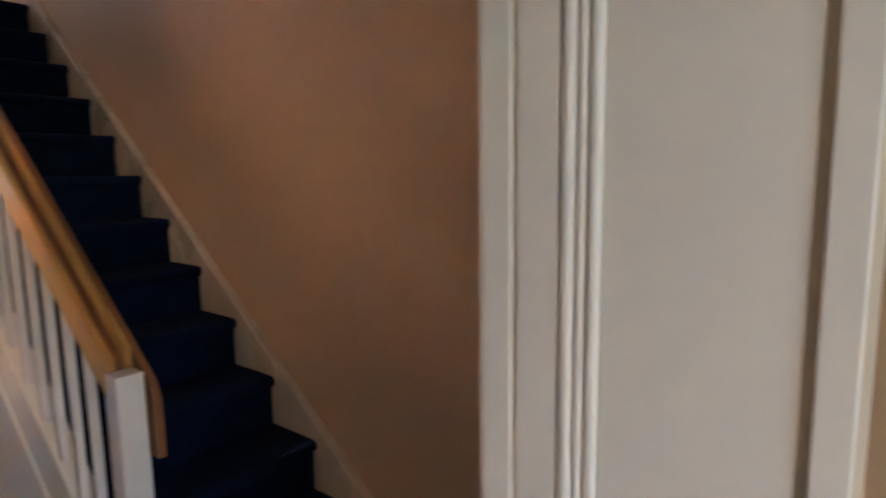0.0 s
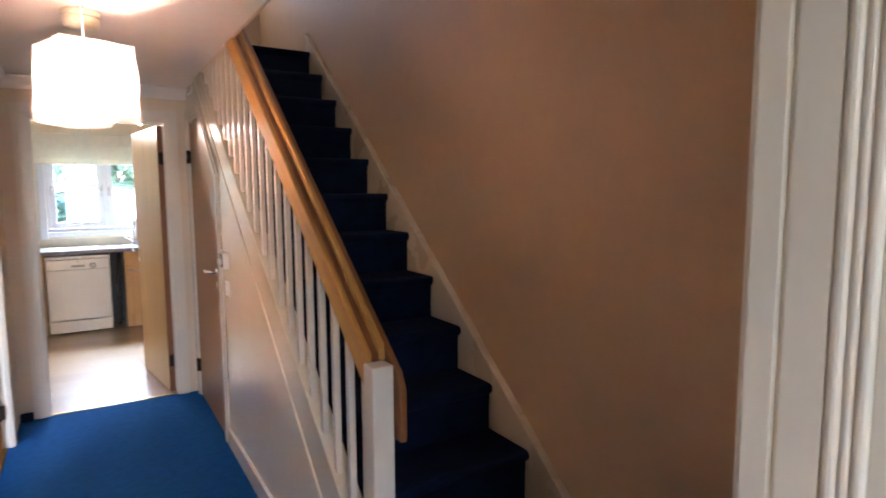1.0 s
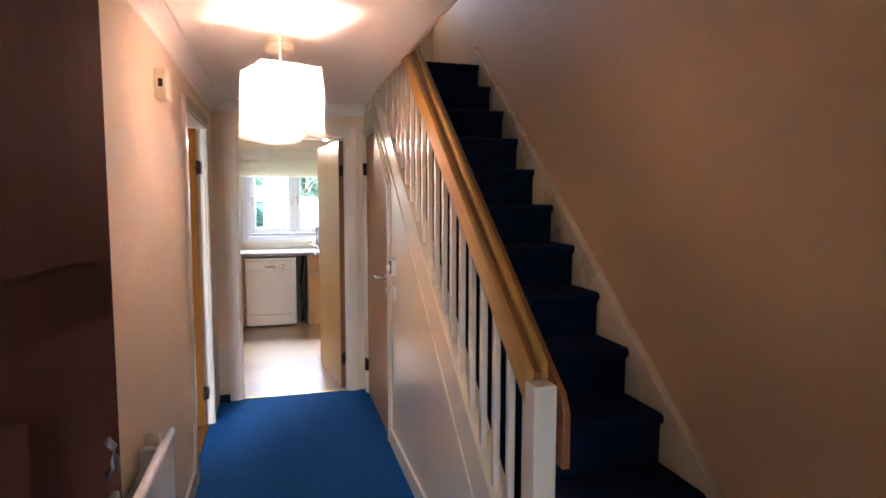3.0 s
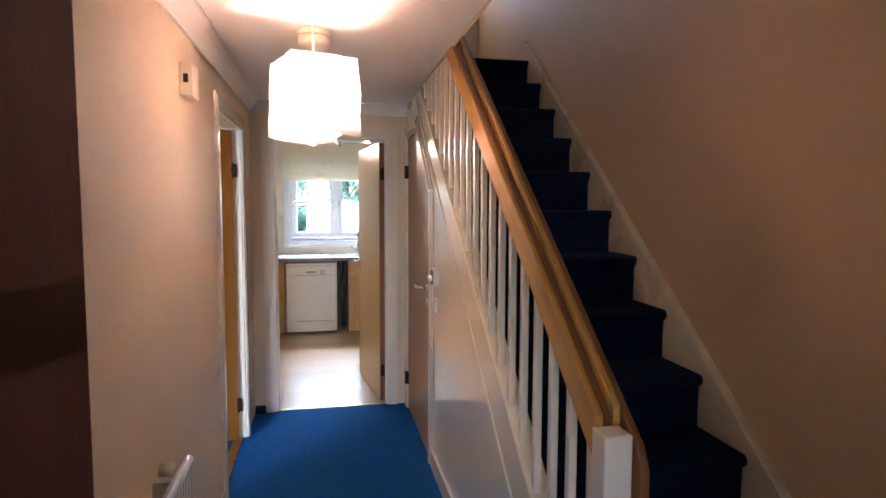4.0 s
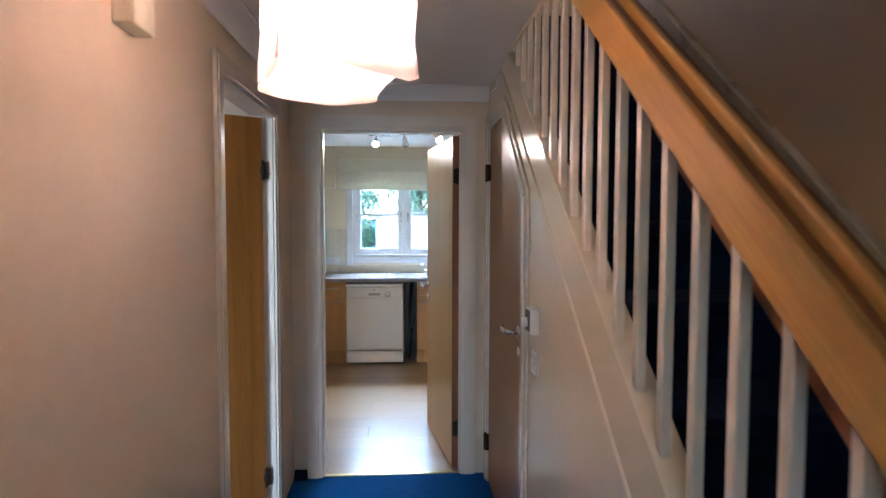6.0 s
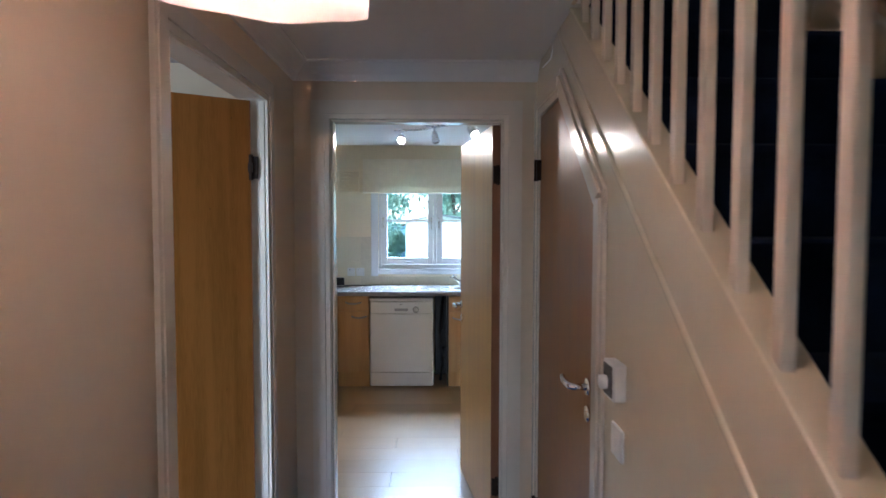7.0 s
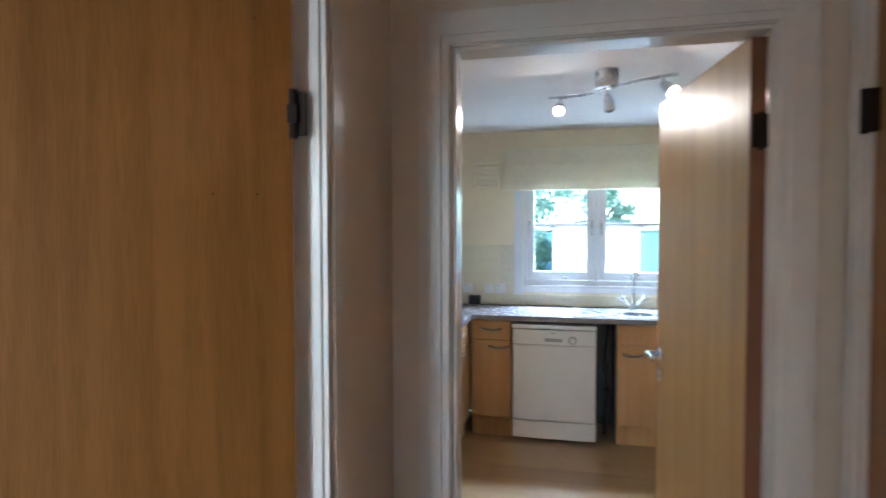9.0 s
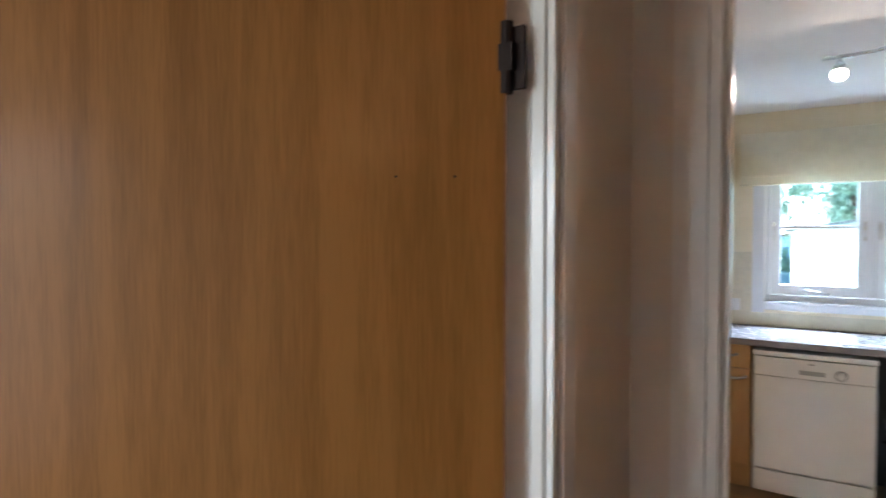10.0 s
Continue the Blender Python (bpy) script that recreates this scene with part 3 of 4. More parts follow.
part("outer_string", bm, SATIN, st, "glossy cream painted outer string", bevel=0.002)
bm = bmesh.new()
prism(bm, [(1.62, bead_line(1.62) - 0.012), (4.37, bead_line(4.37) - 0.012), (4.37, bead_line(4.37) + 0.010), (1.62, bead_line(1.62) + 0.010)], 1.229, 1.246)
part("bead", bm, SATIN, st, "rounded bead along the string", bevel=0.006, seg=2)
bm = bmesh.new()
prism(bm, [(1.62, string_line(1.62)), (4.36, string_line(4.36)), (4.36, string_line(4.36) + 0.018), (1.62, string_line(1.62) + 0.018)], 1.226, 1.298)
part("string_cap", bm, SATIN, st, bevel=0.003)
bm = boxes((1.210, 1.275, 1.562, 1.625, 0, 1.061))
part("newel", bm, GLOSS, st, "square white painted newel post", bevel=0.004, seg=2)
for i in range(-3, 17):
    y = 2.055 + 0.123 * i
    bm = bmesh.new()
    prism(bm, [(y, string_line(y) + 0.01), (y + 0.025, string_line(y + 0.025) + 0.01), (y + 0.025, rail_line(y + 0.025) + 0.05), (y, rail_line(y) + 0.05)], 1.240, 1.262)
    part("baluster", bm, GLOSS, st, bevel=0.002)


def plank(name, x0, x1, lo, hi, y0, y1, label, material=PINE):
    bm = bmesh.new()
    prism(bm, [(y0, rail_line(y0) + lo), (y1, rail_line(y1) + lo), (y1, rail_line(y1) + hi), (y0, rail_line(y0) + hi)], x0, x1)
    return part(name, bm, material, st, label, bevel=0.005, seg=2)


plank("rail_side", 1.220, 1.240, 0.0, 0.116, 1.628, 4.30, "varnished pine handrail plank with knots")
# The groove's shade is put into this darker, redder pine colour.
plank("rail_groove", 1.240, 1.262, 0.03, 0.110, 1.628, 4.30, "handrail groove with its shade coloured dark red-brown", PINEDARK)
plank("rail_ridge", 1.262, 1.281, 0.03, 0.136, 1.628, 4.30, "golden pine ridge of the handrail")
bm = bmesh.new()
prism(bm, [(1.536, 0.842), (1.640, 0.842), (4.30, rail_line(4.30) - 0.03), (4.30, rail_line(4.30) + 0.124), (1.56, rail_line(1.56) + 0.124), (1.536, rail_line(1.536) + 0.095)], 1.281, 1.302)
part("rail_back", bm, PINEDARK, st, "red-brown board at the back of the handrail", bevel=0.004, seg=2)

# ---- hall things ----
p = thing("pendant_lamp", pose(PX, PY, HC), "lit pendant with crumpled white square paper shade", "ceiling lamp")
bm = bmesh.new()
rod(bm, [(PX, PY, HC), (PX, PY, HC - 0.012), (PX, PY, HC - 0.026), (PX, PY, HC - 0.03)], [0.05, 0.05, 0.04, 0.02], 24)
part("rose", bm, WHITEPL, p, "white plastic ceiling rose", smooth=True)
bm = bmesh.new()
rod(bm, [(PX, PY, HC - 0.028), (PX, PY, 2.03)], 0.004, 8)
part("cord", bm, WHITEPL, p, smooth=True)
bm = bmesh.new()
rod(bm, [(PX, PY, 2.04), (PX, PY, 1.94)], 0.018, 14)
part("lamp_holder", bm, WHITEPL, p, smooth=True)
# four bowed paper panels between soft corner folds
turn = radians(20)
for s in range(4):
    bm = bmesh.new()
    grid = []
    R = 0.126
    for i in range(13):
        row = []
        u = -1 + 2 * i / 12
        for j in range(11):
            w = j / 10
            z = 1.803 + 0.270 * w - 0.018 * (1 - w) * math.cos(u * 1.4 + s) * (1 if abs(u) < 0.9 else 0.2)
            r = R * (1.05 - 0.06 * w) + 0.010 * math.sin(w * 4.0 + s * 1.7) * (1 - u * u)
            x = u * R * (1.06 - 0.07 * w) * (1 + 0.02 * math.sin(w * 9 + s))
            n = noise.noise(Vector((u * 2.3 + s * 5, w * 2.7, s))) * 0.010
            a = turn + s * math.pi / 2
            row.append(bm.verts.new((PX + x * math.cos(a) - (r + n) * math.sin(a), PY + x * math.sin(a) + (r + n) * math.cos(a), z)))
        grid.append(row)
    for i in range(12):
        for j in range(10):
            bm.faces.new((grid[i][j], grid[i + 1][j], grid[i + 1][j + 1], grid[i][j + 1]))
    part("shade_panel", bm, SHADE, p, "glowing crumpled white paper", smooth=True)
bm = bmesh.new()
bmesh.ops.create_uvsphere(bm, u_segments=20, v_segments=12, radius=0.03, matrix=pose(PX, PY, 1.885))
part("bulb", bm, BULB, p, "lit bulb", smooth=True).visible_shadow = False

bm = bmesh.new()
for i in range(4):
    a = turn + i * math.pi / 2 + math.pi / 4
    bm.verts.new((PX + 0.150 * math.cos(a), PY + 0.150 * math.sin(a), 1.835 + 0.006 * (i % 2)))
bm.faces.new(bm.verts[:])
bmesh.ops.solidify(bm, geom=bm.faces[:], thickness=0.001)
part("shade_bottom", bm, SHADEBOTTOM, p, "white paper diffuser under the bulb")

sd = thing("smoke_detector", pose(0.600, 3.065, HC), "round ivory plastic smoke detector on the ceiling", "smoke detector")
bm = bmesh.new()
rod(bm, [(0.600, 3.065, HC), (0.600, 3.065, HC - 0.022)], 0.072, 32)
part("base", bm, PLASTIC, sd, smooth=False, bevel=0.002)
bm = bmesh.new()
rod(bm, [(0.600, 3.065, HC - 0.022), (0.600, 3.065, HC - 0.028), (0.600, 3.065, HC - 0.055), (0.600, 3.065, HC - 0.062)], [0.066, 0.07, 0.066, 0.05], 32)
part("cover", bm, PLASTIC, sd, smooth=True)

tb = thing("wall_chime_box", pose(XL, 2.86, 2.01), "ivory plastic box with a dark slot on the hall wall", "door chime")
part("cover", boxes((XL, XL + 0.048, 2.805, 2.918, 1.952, 2.074)), PLASTIC, tb, bevel=0.005, seg=2)
part("slot", boxes((XL + 0.016, XL + 0.033, 2.8035, 2.8065, 2.000, 2.032)), DARKPL, tb, "small dark slot")

rd = thing("radiator", pose(0.16, 1.9, 0.12), "white painted panel radiator on the hall wall", "radiator")
RY0, RY1 = 1.32, 2.43
bm = bmesh.new()
k = int((RY1 - RY0) / 0.0333)
pts = []
for i in range(k + 1):
    y = RY0 + (RY1 - RY0) * i / k
    pts += [(0.196, y), (0.196, y + 0.012), (0.188, y + 0.018), (0.188, y + 0.027)]
pts = [(x, min(y, RY1)) for x, y in pts]
pts = [p2 for i, p2 in enumerate(pts) if i == 0 or p2 != pts[i - 1]]
prism(bm, pts + [(0.178, RY1), (0.178, RY0)], 0.16, 0.70, "z")
part("panel", bm, WHITEPL, rd)
bm = bmesh.new()
for z in (0.155, 0.715):
    rod(bm, [(0.188, RY0 - 0.004, z), (0.188, RY1 + 0.004, z)], 0.016, 10)
part("header", bm, WHITEPL, rd, smooth=True)
for y in (RY0 + 0.12, RY1 - 0.12):
    for z in (0.18, 0.62):
        part("bracket", boxes((XL, 0.18, y, y + 0.03, z, z + 0.08)), WHITEPL, rd)
bm = bmesh.new()
rod(bm, [(XL + 0.02, RY1 - 0.11, 0.735), (XL + 0.062, RY1 - 0.11, 0.735)], 0.02, 14)
part("bracket_cap", bm, PLASTIC, rd, smooth=True)
bm = bmesh.new()
for i in range(30):
    y = RY0 + 0.03 + i * 0.036
    box(bm, 0.135, 0.178, y, y + 0.002, 0.2, 0.69)
part("fins", bm, WHITEPL, rd)

ts = thing("heating_control", pose(XS, 3.60, 1.15), "white heating control with a dark window and dial", "thermostat")
part("body", boxes((XS - 0.034, XS, 3.555, 3.645, 1.100, 1.196)), WHITEPL, ts, bevel=0.005, seg=2)
part("window", boxes((XS - 0.0355, XS - 0.03, 3.566, 3.636, 1.108, 1.188)), DARKPL, ts, "dark control window")
bm = bmesh.new()
rod(bm, [(XS - 0.03, 3.612, 1.140), (XS - 0.052, 3.612, 1.140)], 0.018, 18)
part("dial", bm, WHITEPL, ts, "white dial", smooth=True)
sw = thing("light_switch", pose(XS, 3.61, 0.98), "white plastic light switch below the heating control", "light switch")
part("plate", boxes((XS - 0.010, XS, 3.565, 3.65, 0.940, 1.024)), WHITEPL, sw, bevel=0.003)
part("rocker", boxes((XS - 0.015, XS - 0.009, 3.598, 3.617, 0.967, 0.997)), WHITEPL, sw, bevel=0.002)
# telephone wire looping down at the corner by the ceiling
bm = bmesh.new()
rod(bm, [(1.232, 4.47, HC - 0.005), (1.232, 4.452, 2.235), (1.232, 4.485, 2.21), (1.232, 4.53, 2.212), (1.232, 4.66, 2.22)], 0.003, 6)
structure("wire", bm, WHITEPL, "thin white wire in the ceiling corner", "cable")

# ---- kitchen ----
def bow_handle(parent, x0, x1, y, z):
    """A bowed steel pull on a front that faces -y."""
    bm = bmesh.new()
    pts = [(x0, y, z)]
    for i in range(1, 8):
        u = i / 8
        pts.append((x0 + (x1 - x0) * u, y - 0.034 * math.sin(math.pi * u) ** 0.5, z - 0.010 * math.sin(math.pi * u)))
    pts.append((x1, y, z))
    rod(bm, pts, 0.0085, 8)
    return bm


FY = 7.515   # line of the unit fronts
def base_cabinet(name, x0, x1, label, top):
    c = thing(name, pose((x0 + x1) / 2, 7.8, 0), label, "base cabinet", "kitchen base units")
    part("body", boxes((x0, x1, FY + 0.02, 8.08, 0.14, top)), BEECH, c)
    dr = part("drawer", boxes((x0 + 0.002, x1 - 0.002, FY, FY + 0.018, 0.722, 0.858)), BEECH, c, bevel=0.002)
    dd = part("door", boxes((x0 + 0.002, x1 - 0.002, FY, FY + 0.018, 0.145, 0.717)), BEECH, c, bevel=0.002)
    part("plinth", boxes((x0, x1, FY + 0.035, FY + 0.05, 0.0, 0.14)), BEECH, c)
    return c, dr, dd


c, dr, dd = base_cabinet("base_cabinet", -0.135, 0.158, "beech base cabinet with one drawer above a door", 0.862)
part("handle", bow_handle(dr, -0.055, 0.085, FY, 0.802), DARKCHROME, dr, "bowed steel handle", smooth=True)
part("handle", bow_handle(dd, 0.0, 0.135, FY, 0.672), DARKCHROME, dd, "bowed steel handle", smooth=True)
c, dr, dd = base_cabinet("sink_cabinet", 0.905, 1.90, "beech sink cabinet beside the dishwasher gap", 0.72)
part("handle", bow_handle(dd, 0.945, 1.085, FY, 0.655), DARKCHROME, dd, "bowed steel handle", smooth=True)
# return run along the west wall, fronts facing east
for y0, y1 in ((6.90, 7.50), (6.30, 6.89), (5.70, 6.29)):
    c = thing("base_cabinet", pose(-0.44, (y0 + y1) / 2, 0), "beech base cabinet in the return run under the worktop", "base cabinet", "kitchen base units")
    part("body", boxes((-0.73, -0.165, y0, y1, 0.14, 0.862)), BEECH, c)
    dr = part("drawer", boxes((-0.165, -0.147, y0 + 0.002, y1 - 0.002, 0.722, 0.858)), BEECH, c, bevel=0.002)
    dd = part("door", boxes((-0.165, -0.147, y0 + 0.002, y1 - 0.002, 0.145, 0.717)), BEECH, c, bevel=0.002)
    part("plinth", boxes((-0.20, -0.185, y0, y1, 0.0, 0.14)), BEECH, c)
    for par, zz in ((dr, 0.80), (dd, 0.672)):
        bm = bmesh.new()
        rod(bm, [(-0.147 + 0.026 * math.sin(math.pi * u / 8) ** 0.5, y0 + 0.2 + 0.14 * u / 8, zz) for u in range(9)], 0.0055, 8)
        part("handle", bm, STEEL, par, "bowed steel handle", smooth=True)

wtop = thing("worktop", pose(0.6, 7.8, 0.865), "grey speckled laminate worktop running round the kitchen corner", "worktop")
bm = boxes((-0.735, 0.925, 7.48, 8.095, 0.866, 0.904), (1.60, 2.22, 7.48, 8.095, 0.866, 0.904), (0.925, 1.60, 7.48, 7.56, 0.866, 0.904), (0.925, 1.60, 7.88, 8.095, 0.866, 0.904), (-0.735, -0.125, 5.68, 7.48, 0.866, 0.904))
part("top", bm, WORKTOP, wtop, bevel=0.002)

dw = thing("dishwasher", pose(0.463, 7.8, 0), "white freestanding dishwasher under the worktop", "dishwasher")
DX0, DX1 = 0.168, 0.762
part("body", boxes((DX0, DX1, 7.535, 8.06, 0.02, 0.815)), APPLIANCE, dw, bevel=0.006)
bm = bmesh.new()
prism(bm, [(DX0, 7.503), (DX0 + 0.01, 7.482), (DX0 + 0.15, 7.474), (DX1 - 0.15, 7.474), (DX1 - 0.01, 7.482), (DX1, 7.503)], 0.160, 0.700, "z")
part("door", bm, APPLIANCE, dw, bevel=0.002)
bm = bmesh.new()
prism(bm, [(DX0, 7.503), (DX0 + 0.01, 7.478), (DX0 + 0.15, 7.470), (DX1 - 0.15, 7.470), (DX1 - 0.01, 7.478), (DX1, 7.503)], 0.704, 0.812, "z")
cp = part("control_panel", bm, APPLIANCE, dw, bevel=0.002)
part("lid", boxes((DX0 - 0.001, DX1 + 0.001, 7.472, 8.06, 0.818, 0.846)), APPLIANCE, dw, bevel=0.004)
bm = bmesh.new()
prism(bm, [(DX0, 7.503), (DX0 + 0.01, 7.486), (DX0 + 0.15, 7.479), (DX1 - 0.15, 7.479), (DX1 - 0.01, 7.486), (DX1, 7.503)], 0.022, 0.148, "z")
part("kick_panel", bm, APPLIANCE, dw, bevel=0.003)
part("display", boxes((0.402, 0.525, 7.466, 7.472, 0.728, 0.752)), GREY, cp, "grey printed strip")
part("badge", boxes((0.447, 0.475, 7.467, 7.472, 0.786, 0.793)), GREY, cp, "small grey badge")
bm = bmesh.new()
rod(bm, [(0.598, 7.472, 0.742), (0.598, 7.455, 0.742)], [0.024, 0.021], 24)
part("dial", bm, APPLIANCE, cp, "round programme dial", smooth=True)
bm = bmesh.new()
rod(bm, [(0.598, 7.471, 0.742), (0.598, 7.4685, 0.742)], 0.029, 24)
part("dial_ring", bm, GREY, cp, smooth=True)
# gap with a hose; black panels put its shade into colour
bm = bmesh.new()
rod(bm, [(0.83, 7.70, 0.02), (0.85, 7.66, 0.25), (0.82, 7.68, 0.5), (0.86, 7.72, 0.84)], 0.014, 8)
tagged(finish("drain_hose", bm, DARKPL, smooth=True), "dark drain hose in the gap beside the dishwasher", "hose")
structure("gap_shade", boxes((0.775, 0.90, 7.98, 8.0, 0.0, 0.86), (0.890, 0.904, 7.55, 8.0, 0.0, 0.86)), DARKPL, "black panels that draw the shade in the gap beside the dishwasher", "wall panel")

sk = thing("sink", pose(1.2, 7.75, 0.9), "stainless steel sink with drainer and two bowls", "sink")
bm = boxes((0.60, 0.935, 7.545, 8.00, 0.9042, 0.9085))
part("drainer_plate", bm, STEEL, sk, bevel=0.0015)
bm = bmesh.new()
for i in range(7):
    box(bm, 0.66, 0.92, 7.62 + i * 0.045, 7.628 + i * 0.045, 0.9084, 0.9115)
part("drainer", bm, STEEL, sk, bevel=0.001)


def bowl_with_rim(x0, x1, cx, cy, r):
    """A flat steel surround with a round hole, and the bowl that hangs in it."""
    bm = bmesh.new()
    N = 32
    outer, rings = [], [[] for _ in range(5)]
    for k in range(N):
        ca, sa = math.cos(2 * math.pi * k / N), math.sin(2 * math.pi * k / N)
        reach = min(((x1 - cx) if ca > 0 else (cx - x0)) / max(abs(ca), 1e-6), ((8.00 - cy) if sa > 0 else (cy - 7.545)) / max(abs(sa), 1e-6))
        outer.append(bm.verts.new((cx + ca * reach, cy + sa * reach, 0.9085)))
        for j, (f, z) in enumerate(((1.0, 0.9085), (0.97, 0.902), (0.95, 0.80), (0.82, 0.765), (0.15, 0.76))):
            rings[j].append(bm.verts.new((cx + ca * r * f, cy + sa * r * f, z)))
    for p0, p1 in zip([outer] + rings, rings):
        for k in range(N):
            bm.faces.new((p0[k], p0[(k + 1) % N], p1[(k + 1) % N], p1[k]))
    bm.faces.new(rings[-1])
    bmesh.ops.recalc_face_normals(bm, faces=bm.faces)
    return bm


for x0, x1, cx, rr in ((0.936, 1.192, 1.06, 0.108), (1.193, 1.62, 1.37, 0.15)):
    b = part("bowl", bowl_with_rim(x0, x1, cx, 7.72, rr), STEEL, sk, "round steel bowl")
    bm = bmesh.new()
    rod(bm, [(cx, 7.72, 0.7605), (cx, 7.72, 0.764)], 0.03, 20)
    part("waste", bm, DARKCHROME, b, "dark round waste")
tp = thing("mixer_tap", pose(1.045, 7.93, 0.908), "chrome mixer tap with two cross handles behind the sink", "tap")
TX, TY = 1.045, 7.93
bm = bmesh.new()
rod(bm, [(TX, TY, 0.905), (TX, TY, 0.96), (TX, TY, 1.16), (TX, TY - 0.03, 1.205), (TX + 0.01, TY - 0.10, 1.215), (TX + 0.02, TY - 0.14, 1.19)], [0.026, 0.02, 0.013, 0.012, 0.012, 0.012], 14)
part("spout", bm, CHROME, tp, smooth=True)
for s in (-1, 1):
    bm = bmesh.new()
    rod(bm, [(TX, TY, 0.94), (TX + s * 0.05, TY - 0.02, 0.975), (TX + s * 0.085, TY - 0.035, 1.005)], [0.014, 0.013, 0.012], 12)
    v = part("valve", bm, CHROME, tp, smooth=True)
    bm = bmesh.new()
    rod(bm, [(TX + s * 0.055, TY - 0.05, 1.02), (TX + s * 0.115, TY - 0.02, 1.0)], 0.006, 8)
    rod(bm, [(TX + s * 0.08, TY - 0.005, 1.03), (TX + s * 0.09, TY - 0.065, 0.99)], 0.006, 8)
    part("cross_handle", bm, CHROME, v, smooth=True)

# window with two casements
w1 = thing("window_1", pose((WX0 + WX1) / 2, KN + 0.06, WZ0), "white painted two-casement kitchen window with glazing bars", "window", kind="structure")
FY0, FY1 = KN + 0.03, KN + 0.10
MX = (WX0 + WX1) / 2
part("window_frame", boxes((WX0, WX0 + 0.030, FY0, FY1, WZ0, WZ1), (WX1 - 0.030, WX1, FY0, FY1, WZ0, WZ1), (WX0 + 0.030, WX1 - 0.030, FY0, FY1, WZ0, WZ0 + 0.045),
                           (WX0 + 0.030, WX1 - 0.030, FY0, FY1, WZ1 - 0.05, WZ1), (MX - 0.018, MX + 0.018, FY0, FY1, WZ0 + 0.045, WZ1 - 0.05)), UPVC, w1, bevel=0.003)
for s in (0, 1):
    x0, x1 = (WX0 + 0.032, MX - 0.02) if s == 0 else (MX + 0.02, WX1 - 0.032)
    z0, z1 = WZ0 + 0.05, WZ1 - 0.055
    w = 0.056
    cs = part("casement", boxes((x0, x0 + w, FY0 - 0.006, FY1 - 0.01, z0, z1), (x1 - w, x1, FY0 - 0.006, FY1 - 0.01, z0, z1), (x0 + w, x1 - w, FY0 - 0.006, FY1 - 0.01, z0, z0 + w + 0.01), (x0 + w, x1 - w, FY0 - 0.006, FY1 - 0.01, z1 - w, z1),
                               (x0 + w, x1 - w, FY0 + 0.008, FY1 - 0.02, 1.555, 1.577)), UPVC, w1, bevel=0.002)
    pane = part("pane", boxes((x0 + w - 0.004, x1 - w + 0.004, FY0 + 0.03, FY0 + 0.034, z0 + 0.04, z1 - 0.04)), GLASS, cs)
    pane.visible_shadow = False
    bm = bmesh.new()
    for hx in (x0 + 0.018, x1 - 0.018):
        box(bm, hx - 0.009, hx + 0.009, FY0 - 0.014, FY0 - 0.006, 1.53, 1.60)
        rod(bm, [(hx, FY0 - 0.022, 1.575), (hx, FY0 - 0.024, 1.48)], 0.006, 8)
    part("latch", bm, STEEL, cs, "small metal casement fastener")
    xm = (x0 + x1) / 2
    bm = bmesh.new()
    rod(bm, [(xm - 0.07, FY0 - 0.014, z0 + 0.038), (xm + 0.0, FY0 - 0.02, z0 + 0.03), (xm + 0.06, FY0 - 0.014, z0 + 0.012)], 0.006, 8)
    box(bm, xm + 0.03, xm + 0.07, FY0 - 0.016, FY0 - 0.006, z0 + 0.004, z0 + 0.024)
    part("stay", bm, STEEL, cs, "metal window stay")
part("window_trim", boxes((WX0 - 0.075, WX0 - 0.001, KN - 0.014, KN, WZ0 - 0.075, 2.1), (WX1 + 0.001, WX1 + 0.052, KN - 0.014, KN, WZ0 - 0.054, 2.1), (WX0 - 0.001, WX1 + 0.001, KN - 0.014, KN, WZ0 - 0.054, WZ0 - 0.001)), UPVC, w1, bevel=0.003)
part("window_sill", boxes((WX0 - 0.0, WX1 + 0.0, KN - 0.02, FY0, WZ0 - 0.012, WZ0 + 0.006)), UPVC, w1, bevel=0.003)

bl = thing("roman_blind", pose(0.77, 8.05, 1.85), "cream fabric roman blind drawn most of the way up", "blind")
bm = bmesh.new()
pts = [(8.03, 2.19), (8.02, 2.05), (8.035, 1.905), (8.012, 1.90), (8.014, 1.846), (8.055, 1.842), (8.08, 1.88), (8.08, 2.19)]
prism(bm, pts, 0.045, 1.54)
part("fabric", bm, BLIND, bl, bevel=0.006, seg=2)
part("batten", boxes((0.045, 1.54, 8.005, 8.012, 1.898, 1.905)), BLIND, bl)

vt = thing("extractor_vent", pose(-0.1, KN, 1.97), "ivory plastic extractor vent grille on the kitchen wall", "vent")
part("frame", boxes((-0.215, -0.195, KN - 0.075, KN, 1.865, 2.075), (-0.005, 0.0, KN - 0.075, KN, 1.865, 2.075), (-0.195, -0.005, KN - 0.075, KN, 2.055, 2.075), (-0.195, -0.005, KN - 0.075, KN, 1.865, 1.885), (-0.195, -0.005, KN - 0.02, KN, 1.885, 2.055)), CREAM, vt, bevel=0.002)
for i in range(8):
    part("slat", boxes((-0.195, -0.005, KN - 0.07, KN - 0.03, 1.891 + i * 0.0205, 1.906 + i * 0.0205)), CREAM, vt)

